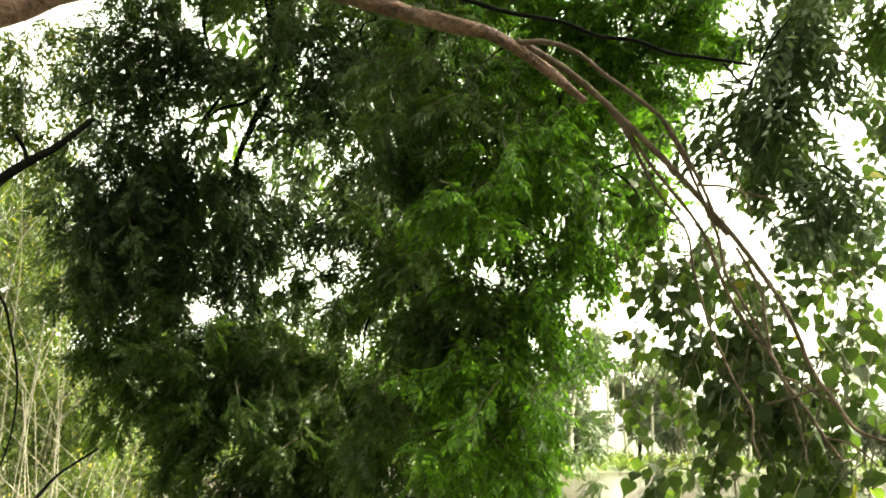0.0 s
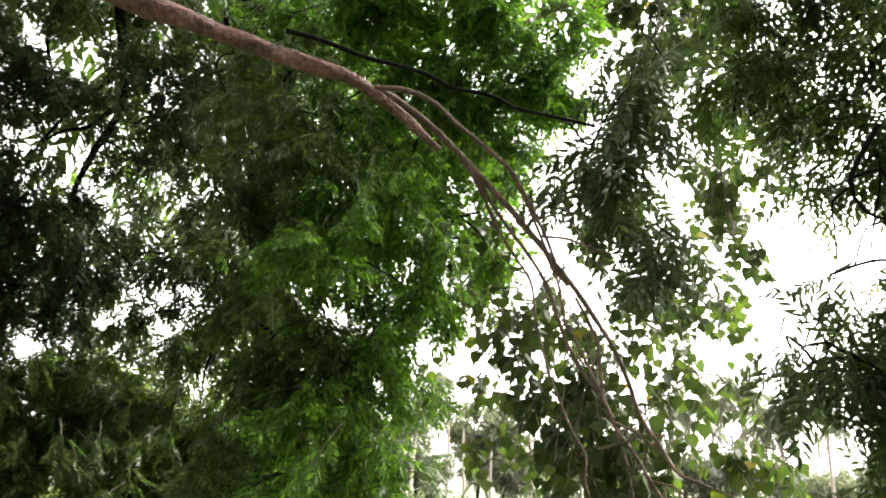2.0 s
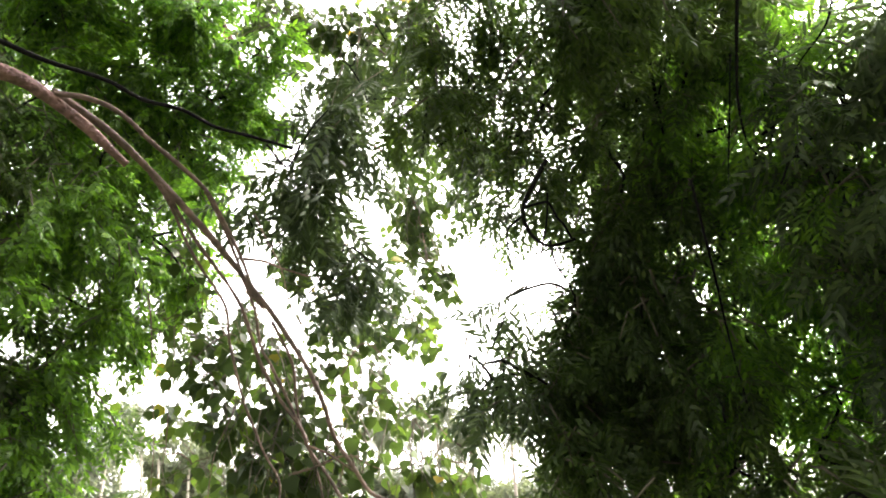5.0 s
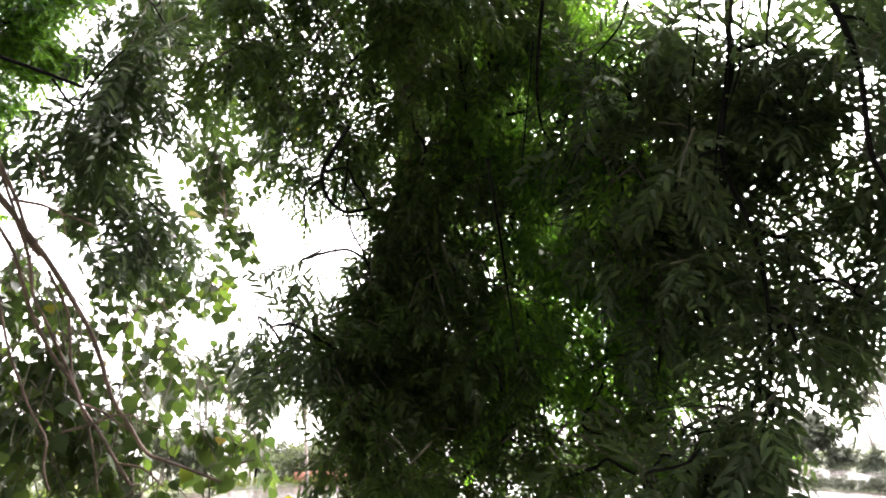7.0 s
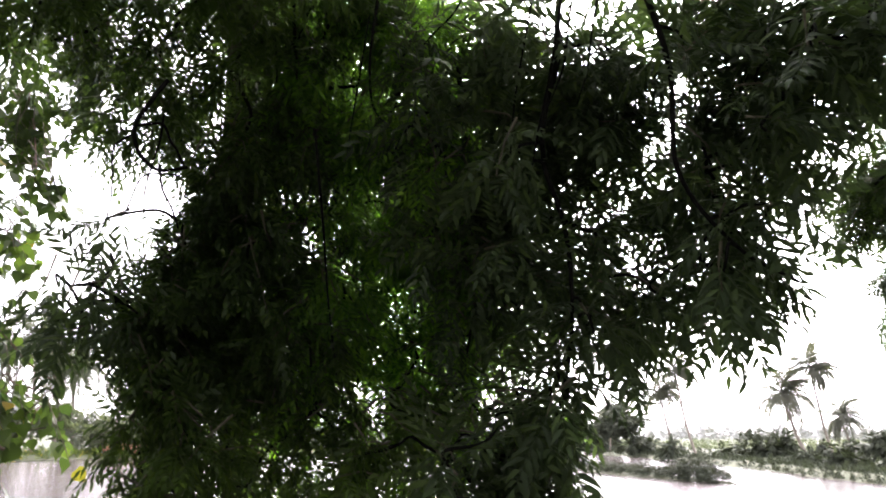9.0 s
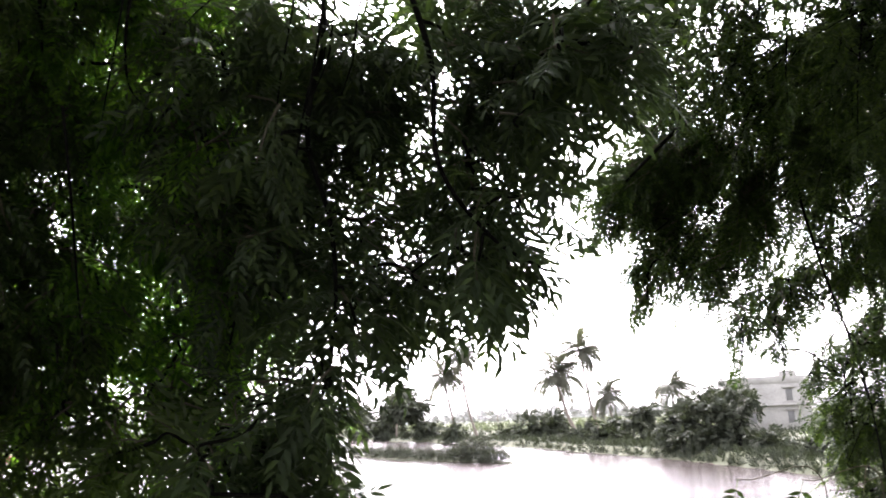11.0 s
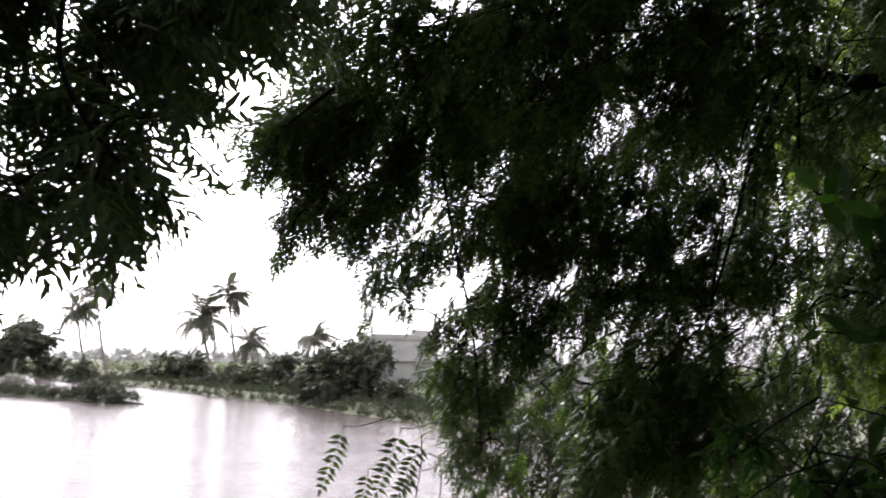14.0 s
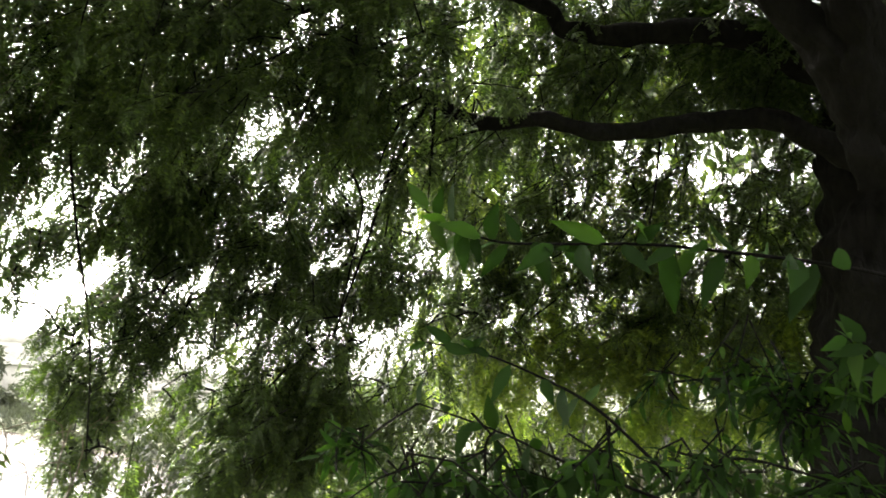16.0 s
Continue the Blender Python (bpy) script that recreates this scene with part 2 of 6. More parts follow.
# ---- leaves ----
def blade(sh, base, way, up, length, width, curve=0.0, fold=0.15, sections=2, profile=((0.3, 1.0), (0.65, 0.75))):
    """A leaf blade from base along way; folded on its midrib and bent sideways by curve."""
    way, up = np.array(way, float), np.array(up, float)
    way /= np.linalg.norm(way)
    side = np.cross(up, way)
    side /= np.linalg.norm(side) + 1e-9
    up = np.cross(way, side)
    base = np.array(base, float)
    if not sections:
        mid = base + way * length * 0.45 + side * curve * length * 0.2
        sh.add([base, mid + side * width / 2, base + way * length + side * curve * length - up * 0.14 * length, mid - side * width / 2 + up * fold * width], [(0, 3, 2, 1)])
        return
    vs, fs = [base], []
    for s, w in profile[:sections]:
        c = base + way * length * s + side * curve * length * s * s - up * 0.12 * length * s * s
        vs += [c + side * width * w / 2 + up * fold * width * w, c, c - side * width * w / 2 + up * fold * width * w]
    vs.append(base + way * length + side * curve * length - up * 0.14 * length)
    fs += [(0, 2, 1), (0, 3, 2)]
    for i in range(len(profile[:sections]) - 1):
        a = 1 + 3 * i
        fs += [(a, a + 1, a + 4, a + 3), (a + 1, a + 2, a + 5, a + 4)]
    a, t = 1 + 3 * (len(profile[:sections]) - 1), len(vs) - 1
    fs += [(a, a + 1, t), (a + 1, a + 2, t)]
    sh.add(vs, fs)


def pinnate(pairs, length, leaflet, width, droop, seed, curve=0.12, sections=2, angle=52, first=0.22, end=True):
    """A feathered leaf: a drooping midrib along +X with paired leaflets; lies in XY, faces +Z."""
    r = random.Random(seed)
    sh = Shape()

    def rib(s):
        return np.array([length * (s - 0.12 * droop * s * s), 0.03 * length * math.sin(3 * s + seed), -droop * length * s * s * 0.55])

    if sections:
        add_tube(sh, [rib(0), rib(0.5), rib(1.0)], 0.0014, 0.0008, 3, caps=False)
    else:
        sh.add([rib(0), rib(0.5) + (0, 0.008 * length, 0), rib(1.0), rib(0.5) - (0, 0.008 * length, 0)], [(0, 3, 2, 1)])
    for i in range(pairs):
        s = first + (1 - first) * i / (pairs - 0.3)
        b, t = rib(s), rib(min(s + 0.05, 1.05)) - rib(s - 0.05)
        t /= np.linalg.norm(t)
        for sgn in (-1, 1):
            q = radians(angle + r.uniform(-12, 12))
            lat = np.array([0, sgn, 0]) - t * t[1] * sgn
            w = math.cos(q) * t + math.sin(q) * lat + np.array([0, 0, r.uniform(-0.45, 0.1)])
            k = leaflet * r.uniform(0.8, 1.12) * (0.75 + 0.5 * math.sin(math.pi * min(0.92, 0.25 + 0.75 * s)))
            blade(sh, b, w, (r.uniform(-0.25, 0.25), r.uniform(-0.3, 0.3), 1), k, width * r.uniform(0.85, 1.15), -sgn * curve, 0.15, sections)
    if end:
        blade(sh, rib(1.0), rib(1.0) - rib(0.9), (0, r.uniform(-0.3, 0.3), 1), leaflet * 0.9, width, r.uniform(-0.1, 0.1), 0.15, sections)
    return sh


def heart(size, seed):
    """A hanging heart-shaped leaf with a long stalk and a drip tip; stalk along +X."""
    r = random.Random(seed)
    sh = Shape()
    st = size * r.uniform(0.6, 0.9)
    add_tube(sh, [(0, 0, 0), (st * 0.5, 0, 0.01), (st, 0, 0)], 0.0016, 0.001, 3)
    prof = [(-0.06, 0.26), (0.1, 0.46), (0.35, 0.5), (0.6, 0.34), (0.82, 0.11)]
    cup, bend = r.uniform(0.05, 0.3), r.uniform(-0.1, 0.25)
    vs, fs = [(st, 0, 0)], []
    for s, w in prof:
        z = -bend * s * s * size
        vs += [(st + s * size, w * size, z + cup * w * w * size), (st + max(s, 0.02) * size, 0, z), (st + s * size, -w * size * r.uniform(0.9, 1.05), z + cup * w * w * size)]
    vs.append((st + 1.12 * size, r.uniform(-0.05, 0.05) * size, -bend * size * 1.2))
    fs += [(0, 2, 1), (0, 3, 2)]
    for i in range(len(prof) - 1):
        a = 1 + 3 * i
        fs += [(a, a + 1, a + 4, a + 3), (a + 1, a + 2, a + 5, a + 4)]
    a, t = 1 + 3 * (len(prof) - 1), len(vs) - 1
    fs += [(a, a + 1, t), (a + 1, a + 2, t)]
    sh.add(vs, fs)
    return sh


def simple_leaf(length, width, seed):
    r = random.Random(seed)
    sh = Shape()
    blade(sh, (0, 0, 0), (1, 0, -0.1), (0, 0, 1), length, width, r.uniform(-0.1, 0.1), r.uniform(0.05, 0.25), 3, ((0.2, 0.8), (0.45, 1.0), (0.75, 0.55)))
    return sh


NEEM_LEAVES = [pinnate(6, 0.24, 0.064, 0.0175, 0.2 + 0.12 * k, k) for k in range(5)]
SLIM_NEEM = [pinnate(6, 0.24, 0.064, 0.0165, 0.1 + 0.1 * k, k, 0.2) for k in range(5)]
INNER_NEEM = [pinnate(5, 0.14, 0.042, 0.017, 0.2 + 0.12 * k, 15 + k, 0.12, 0) for k in range(4)]
TINY_NEEM = [pinnate(5, 0.115, 0.031, 0.0095, 0.2 + 0.12 * k, 50 + k, 0.16, 0) for k in range(5)]
SMALL_NEEM = [pinnate(5, 0.12, 0.036, 0.0145, 0.2 + 0.12 * k, 10 + k, 0.12, 0) for k in range(5)]
FRONT_NEEM = [pinnate(5, 0.13, 0.039, 0.015, 0.2 + 0.12 * k, 30 + k, 0.12, 0) for k in range(5)]
FINE_LEAVES = [pinnate(9, 0.135, 0.026, 0.0105, 0.2 + 0.15 * k, 20 + k, 0.05, 0, 62, 0.12, False) for k in range(5)]
FIG_LEAVES = [heart(0.04 + 0.006 * k, 40 + k) for k in range(5)]
BUSHLET = [simple_leaf(0.055 + 0.008 * k, 0.02, 160 + k) for k in range(4)]
SHRUB_LEAVES = [simple_leaf(0.085 + 0.01 * k, 0.036, 60 + k) for k in range(4)]
ROUGH_LEAVES = [pinnate(4, 0.42, 0.15, 0.05, 0.3 + 0.1 * k, 80 + k, 0.1, 0) for k in range(3)]
BUSH_LEAVES = [pinnate(3, 0.26, 0.1, 0.042, 0.3 + 0.1 * k, 90 + k, 0.1, 0) for k in range(3)]


def unit(a):
    return a / (np.linalg.norm(a, axis=-1, keepdims=True) + 1e-9)


def frames_of(pos, way, face, scale):
    x = unit(way)
    y = unit(np.cross(face, x))
    z = np.cross(x, y)
    m = np.zeros((len(pos), 4, 4))
    m[:, :3, 0], m[:, :3, 1], m[:, :3, 2], m[:, :3, 3], m[:, 3, 3] = x * scale[:, None], y * scale[:, None], z * scale[:, None], pos, 1
    return m


def tubes(name, a, b, c, r0, r1):
    """Many thin three-sided twigs from a over b to c in one mesh."""
    n = len(a)
    pts = np.stack([a, b, c], 1)
    t = unit(c - a)
    u = unit(np.cross(t, np.array([0.31, 0.9, 0.2])))
    w = np.cross(t, u)
    ang = 2 * np.pi * np.arange(3) / 3
    ring = np.cos(ang)[None, :, None] * u[:, None] + np.sin(ang)[None, :, None] * w[:, None]
    rad = np.array([r0, 0.5 * (r0 + r1), r1])
    v = pts[:, :, None, :] + ring[:, None, :, :] * rad[None, :, None, None]
    f = [(i * 3 + k, i * 3 + (k + 1) % 3, (i + 1) * 3 + (k + 1) % 3, (i + 1) * 3 + k) for i in range(2) for k in range(3)]
    loops = (np.array(f).ravel()[None] + 9 * np.arange(n)[:, None]).ravel()
    return raw_mesh(name, v.reshape(-1, 3), loops, 4 * np.arange(6 * n), True)


def grow(clumps, lai, leaf_area, twig=0.34, per_twig=9, droop=0.5, hang=0.4, size=(0.8, 1.15), fall=None, tight=0.02, soft=0.0):
    """Twigs and leaf frames for a list of clumps (x, y, z, radius, half height, density)."""
    A, B, C, L = [], [], [], []
    for x, y, z, rh, rv, dens in clumps:
        n = max(1, int(round(lai * dens * math.pi * (rh + 0.015) * (rv + 0.015) / leaf_area / per_twig)))
        c = np.array([x, y, z])
        inner = np.maximum(0.35 * np.array([rh, rh, rv]), np.array([rh, rh, rv]) - tight)
        d = unit(rng.normal(size=(n, 3))) * (rng.uniform(0, 1, (n, 1)) ** 0.5) * inner * rng.uniform(0.8, 1.25, (n, 1))
        if soft:
            d = rng.normal(size=(n, 3)) * inner * soft
        mid = c + d
        out = d * np.array([1, 1, 0.3])
        way = unit(unit(out) * 0.6 + rng.normal(size=(n, 3)) * 0.5 + np.array([0, 0, -droop]) + (np.array(fall) if fall else 0))
        ln = twig * rng.uniform(0.6, 1.25, n)[:, None] * min(1.0, 0.45 + 1.6 * min(rh, rv))
        a = mid - way * ln * 0.55 + np.array([0, 0, 0.12]) * ln
        tip = mid + way * ln * 0.5 - np.array([0, 0, 0.25]) * ln
        b = mid + rng.normal(size=(n, 3)) * 0.01
        A.append(a), B.append(b), C.append(tip)
        for k in range(per_twig):
            s = 0.25 + 0.75 * (k + rng.uniform(0, 0.8, n)) / per_twig
            s = np.minimum(s, 1)[:, None]
            p = (1 - s) ** 2 * a + 2 * s * (1 - s) * b + s * s * tip
            t = unit(2 * (1 - s) * (b - a) + 2 * s * (tip - b))
            q = k * 2.4 + rng.uniform(0, 6.28, n)[:, None] * 0.15
            u = unit(np.cross(t, np.array([0.2, 0.5, 0.9])))
            w = np.cross(t, u)
            side = np.cos(q) * u + np.sin(q) * w
            lw = unit(t * 0.45 + side * 0.75 + np.array([0, 0, -hang]) + rng.normal(size=(n, 3)) * 0.15)
            face = np.array([0, 0, 1.0]) + 0.5 * side + rng.normal(size=(n, 3)) * 0.55
            L.append(frames_of(p, lw, face, rng.uniform(size[0], size[1], n)))
    return np.concatenate(A), np.concatenate(B), np.concatenate(C), np.concatenate(L)


def inner_layer(az, el, dist, step, radius, dens, seed):
    """Clumps of the thinner inner crown, spread over a span of bearings and slopes seen from under the tree."""
    rr = random.Random(seed)
    out = []
    a = az[0]
    while a < az[1]:
        e = el[0]
        while e < el[1]:
            d = dist * rr.uniform(0.9, 1.15)
            q, w = radians(a + rr.uniform(-0.5, 0.5) * step), radians(e + rr.uniform(-0.5, 0.5) * step)
            out.append((0.25 + d * math.cos(w) * math.sin(q), 0.1 + d * math.cos(w) * math.cos(q), 2.74 + d * math.sin(w), radius * rr.uniform(0.7, 1.3), radius * rr.uniform(0.6, 1.1), dens * rr.uniform(0.5, 1.5)))
            e += step
        a += step
    return out


def curtain(corners, radius, dens, seed, depth=0.1):
    """Clumps spread evenly over a hanging sheet of foliage, given by its corners in metres."""
    rr = np.random.default_rng(seed)
    p = np.array(corners, float)
    mid = p.mean(0)
    out = []
    for a, b in zip(p, np.roll(p, -1, 0)):
        n = np.cross(a - mid, b - mid)
        area = np.linalg.norm(n) / 2
        want = area / (1.1 * radius) ** 2
        for k in range(int(want) + (rr.random() < want % 1)):
            tries = np.sort(rr.random((9, 2)), 1)
            cand = mid * tries[:, :1] + a * (tries[:, 1:] - tries[:, :1]) + b * (1 - tries[:, 1:])
            gap = [min((np.linalg.norm(np.array(o[:3]) - c) for o in out), default=0.0) for c in cand]
            q = cand[int(np.argmax(gap))] + n / (2 * area) * rr.normal() * depth
            out.append((*q, radius * rr.uniform(0.75, 1.3), radius * rr.uniform(0.65, 1.1), dens * rr.uniform(0.6, 1.4)))
    return out


def foliage(tree, name, clumps, shapes, mat, lai, leaf_area, singles=0, twig_mat=None, **how):
    """Twigs, single leaves as parts, and the joined rest of the leaves of a bough."""
    a, b, c, m = grow(clumps, lai, leaf_area, **how)
    put("twigwork", tubes("twigwork", a, b, c, 0.004, 0.0018), twig_mat or M_TWIG, tree, kind="stuff")
    order = rng.permutation(len(m))
    which = rng.integers(0, len(shapes), len(m))
    few = order[:singles]
    shared = [s.mesh("leaf") for s in shapes] if singles else []
    for me in shared:
        me.materials.append(mat)
    for i in few:
        ob = new("leaf", shared[which[i]])
        ob.parent = tree
        ob.matrix_parent_inverse = Matrix.Translation(-tree.location)
        ob.matrix_basis = Matrix(m[i].tolist())
    rest = order[singles:]
    if len(rest):
        put(name, scatter(name, shapes, m[rest], which[rest]), mat, tree, kind="stuff")
    return len(m)


def boughs(tree, clumps, limbs, mat, r=0.008):
    """Thin boughs that reach from the limbs to the middle of each clump, and on from clump to clump."""
    pts = np.concatenate([smooth_line(s[0]) for s in limbs])
    sh = Shape()
    todo = [np.array(c) for c in clumps]
    while todo:
        gap = [np.min(np.linalg.norm(pts - c[:3], axis=1) + 0.5 * np.maximum(0, c[2] - pts[:, 2])) for c in todo]
        c = todo.pop(int(np.argmin(gap)))
        d = np.linalg.norm(pts - c[:3], axis=1) + 0.5 * np.maximum(0, c[2] - pts[:, 2])
        p, q = pts[np.argmin(d)], c[:3]
        far = np.linalg.norm(p - q)
        top = (p + q) / 2 + np.array([0, 0, 0.08 * far]) + rng.normal(size=3) * 0.1 * far
        end = q + np.array([0, 0, -0.5 * c[4]]) + rng.normal(size=3) * 0.3 * c[3]
        line = smooth_line([p, top, q, end], 5)
        add_tube(sh, line, r, 0.003, 5, 0.1)
        pts = np.vstack([pts, line[4:]])
    put("branchwork", sh.mesh("branchwork", True), mat, tree, kind="stuff")


NEEM_DARK = [
    (-0.81, 4.65, 3.71, 0.15, 0.15, 1.08), (-0.49, 4.46, 4.23, 0.18, 0.12, 0.54), (-0.41, 4.49, 3.78, 0.09, 0.09, 0.48),
    (-0.98, 4.62, 3.64, 0.18, 0.12, 1.08), (-1.15, 4.34, 4.10, 0.18, 0.09, 1.32), (-0.61, 4.43, 4.24, 0.12, 0.12, 0.42),
    (-1.35, 4.18, 4.35, 0.21, 0.33, 1.32), (-1.10, 4.26, 4.64, 0.34, 0.25, 0.84), (-0.91, 4.39, 4.46, 0.25, 0.15, 0.54),
    (-0.67, 4.24, 4.68, 0.27, 0.21, 0.36), (-0.44, 4.39, 4.42, 0.33, 0.17, 0.42), (-1.40, 4.35, 3.76, 0.23, 0.27, 1.56),
    (-1.10, 4.54, 3.85, 0.34, 0.22, 1.44), (-0.76, 4.59, 3.98, 0.18, 0.15, 0.48), (-0.21, 4.20, 4.69, 0.29, 0.24, 0.42),
]
NEEM_DARK += [
    (-0.16, 4.30, 4.19, 0.14, 0.20, 0.60), (-0.17, 4.41, 3.80, 0.20, 0.17, 1.20), (-1.46, 4.39, 3.45, 0.15, 0.15, 0.84),
    (-1.27, 4.57, 3.43, 0.34, 0.22, 1.20), (-0.89, 4.57, 3.45, 0.18, 0.21, 1.08), (-1.28, 4.36, 3.92, 0.18, 0.15, 1.08),
    (-1.25, 4.43, 3.64, 0.18, 0.15, 1.08), (-1.05, 4.41, 4.00, 0.15, 0.12, 0.84), (-1.53, 4.26, 3.93, 0.12, 0.18, 0.96),
]
NEEM_LOW = [
    (-1.33, 4.38, 3.09, 0.18, 0.18, 1.35), (-1.03, 4.47, 3.09, 0.32, 0.21, 1.50), (-0.69, 4.45, 3.10, 0.20, 0.17, 1.20),
    (-0.55, 4.39, 2.88, 0.34, 0.20, 1.50), (-0.95, 4.40, 2.76, 0.29, 0.14, 1.50), (-1.04, 4.38, 2.60, 0.14, 0.09, 1.05),
    (-0.46, 4.30, 2.57, 0.33, 0.17, 1.50), (-0.65, 4.26, 2.44, 0.19, 0.11, 1.35), (-0.21, 4.33, 2.73, 0.28, 0.22, 1.50),
    (-0.17, 4.39, 3.36, 0.17, 0.14, 1.50), (-0.12, 4.33, 3.03, 0.14, 0.14, 0.90), (-0.38, 4.45, 3.51, 0.14, 0.12, 0.90),
    (-0.36, 4.51, 3.06, 0.20, 0.17, 1.05), (-0.58, 4.47, 3.10, 0.17, 0.17, 0.75), (-0.07, 4.44, 2.90, 0.17, 0.20, 0.90),
]
NEEM_BRIGHT = [
    (0.10, 3.63, 4.29, 0.30, 0.25, 0.80), (0.05, 3.68, 3.85, 0.15, 0.27, 0.80), (0.01, 3.78, 3.48, 0.17, 0.22, 1.26),
    (0.33, 3.61, 4.07, 0.27, 0.22, 1.15), (0.38, 3.52, 3.70, 0.28, 0.23, 1.26), (0.63, 3.56, 3.84, 0.21, 0.21, 1.15),
    (0.95, 3.70, 3.87, 0.17, 0.17, 1.03), (1.07, 3.71, 3.75, 0.12, 0.10, 0.57), (0.76, 3.62, 3.52, 0.17, 0.19, 1.15),
    (0.28, 3.61, 3.31, 0.28, 0.21, 1.26), (0.60, 3.60, 3.21, 0.21, 0.18, 1.26), (0.51, 3.92, 4.59, 0.25, 0.17, 0.69),
    (0.76, 3.78, 4.07, 0.18, 0.15, 0.69), (0.40, 3.73, 4.30, 0.20, 0.15, 0.57),
]
NEEM_SKIRT = [
    (0.11, 3.74, 3.04, 0.17, 0.21, 1.10), (0.42, 3.54, 2.99, 0.27, 0.20, 1.20), (0.60, 3.53, 2.85, 0.11, 0.16, 0.90),
    (0.05, 3.75, 2.70, 0.21, 0.21, 1.10), (0.41, 3.55, 2.67, 0.25, 0.20, 1.20), (0.58, 3.53, 2.57, 0.09, 0.11, 0.80),
    (-0.04, 3.94, 2.46, 0.20, 0.12, 0.80), (0.45, 3.62, 2.33, 0.28, 0.18, 1.00), (-0.16, 4.11, 2.25, 0.52, 0.21, 1.00),
    (-0.68, 4.23, 2.22, 0.33, 0.19, 0.90),
]
NEEM_TOP = [
    (0.85, 3.88, 4.58, 0.30, 0.17, 1.17), (1.18, 3.80, 4.59, 0.25, 0.17, 1.17), (1.39, 3.73, 4.59, 0.19, 0.14, 0.91),
    (1.08, 3.75, 4.26, 0.18, 0.13, 1.04), (1.30, 3.89, 4.33, 0.17, 0.11, 0.91), (0.79, 3.81, 4.27, 0.18, 0.16, 1.17),
    (0.50, 3.77, 4.87, 0.25, 0.19, 1.30), (0.84, 3.77, 5.00, 0.31, 0.14, 1.17), (1.12, 3.77, 4.90, 0.20, 0.17, 0.91),
    (1.35, 3.75, 4.60, 0.17, 0.11, 0.91), (0.85, 3.74, 4.63, 0.19, 0.11, 1.17), (-1.19, 4.14, 5.04, 0.57, 0.22, 0.78),
    (-0.44, 4.09, 5.05, 0.54, 0.21, 0.65), (0.37, 3.93, 5.00, 0.52, 0.20, 1.30), (1.08, 3.62, 4.96, 0.17, 0.17, 1.04),
]
NEEM_TOP += [
    (1.12, 3.77, 4.20, 0.10, 0.16, 0.78), (1.08, 3.87, 3.95, 0.10, 0.16, 0.91), (1.37, 3.63, 4.82, 0.14, 0.14, 0.78),
    (0.97, 3.73, 4.38, 0.13, 0.16, 0.91),
]
NEEM_SPRAY = [
    (1.45, 3.12, 4.11, 0.16, 0.13, 0.83), (1.60, 2.97, 4.26, 0.16, 0.12, 0.83), (1.56, 3.02, 4.48, 0.14, 0.14, 0.65),
    (1.60, 3.14, 3.87, 0.13, 0.12, 0.65), (1.57, 3.24, 3.64, 0.11, 0.13, 0.37), (1.65, 3.06, 3.66, 0.07, 0.06, 0.41),
    (1.38, 3.32, 4.02, 0.12, 0.10, 0.83), (1.46, 3.36, 3.84, 0.12, 0.10, 0.29), (1.71, 3.08, 4.73, 0.16, 0.12, 0.57),
    (1.92, 2.90, 4.33, 0.14, 0.10, 0.65), (1.23, 3.24, 3.95, 0.16, 0.13, 0.63), (1.36, 3.14, 4.07, 0.13, 0.12, 0.63),
    (1.46, 3.04, 4.20, 0.13, 0.12, 0.53), (1.32, 3.27, 3.77, 0.13, 0.12, 0.26), (1.52, 3.25, 3.63, 0.13, 0.10, 0.26),
]
NEEM_SPRAY += [
    (1.29, 3.34, 3.57, 0.13, 0.12, 0.26),
]
NEAR_CORE = curtain([(2.04, 1.34, 3.36), (2.14, 1.18, 3.38), (2.21, 1.21, 3.02), (2.11, 1.36, 3.01)], 0.079, 0.50, 1)
NEAR_CORE += curtain([(2.04, 1.07, 3.75), (2.23, 0.57, 3.80), (2.32, 0.62, 3.58), (2.35, 0.71, 3.43), (2.34, 0.76, 3.42), (2.31, 0.85, 3.40), (2.28, 0.94, 3.36), (2.17, 1.14, 3.38)], 0.087, 1.08, 2)
NEAR_CORE += curtain([(2.11, 1.19, 3.44), (2.29, 0.93, 3.34), (2.33, 0.90, 3.27), (2.39, 0.74, 3.28), (2.43, 0.68, 3.20), (2.42, 0.75, 3.15), (2.41, 0.79, 3.10), (2.37, 0.89, 3.11), (2.32, 1.02, 3.01), (2.21, 1.21, 3.06)], 0.087, 0.62, 3)
NEAR_CORE += curtain([(2.08, 1.23, 3.29), (2.19, 1.08, 3.25), (2.28, 1.00, 2.99), (2.27, 1.04, 2.80), (2.21, 1.15, 2.65), (2.12, 1.29, 2.74)], 0.085, 0.37, 4)
NEAR_CORE += curtain([(1.85, 1.34, 3.72), (2.02, 1.06, 3.78), (2.14, 1.15, 3.44), (2.02, 1.38, 3.29)], 0.087, 0.21, 5)
NEAR_CORE += curtain([(2.22, 0.54, 3.73), (2.28, 0.25, 3.73), (2.33, 0.29, 3.60), (2.33, 0.40, 3.55), (2.34, 0.50, 3.48), (2.32, 0.57, 3.48)], 0.070, 0.54, 6)
NEAR_CORE += curtain([(2.08, 1.26, 2.81), (2.17, 1.12, 2.79), (2.18, 1.10, 2.65), (2.15, 1.14, 2.54), (2.05, 1.28, 2.51)], 0.069, 0.26, 7)
NEAR_CORE += curtain([(1.86, 1.22, 3.79), (1.98, 1.03, 3.81), (2.14, 1.15, 3.32), (2.07, 1.33, 3.15), (1.97, 1.30, 3.50)], 0.079, 0.25, 8)
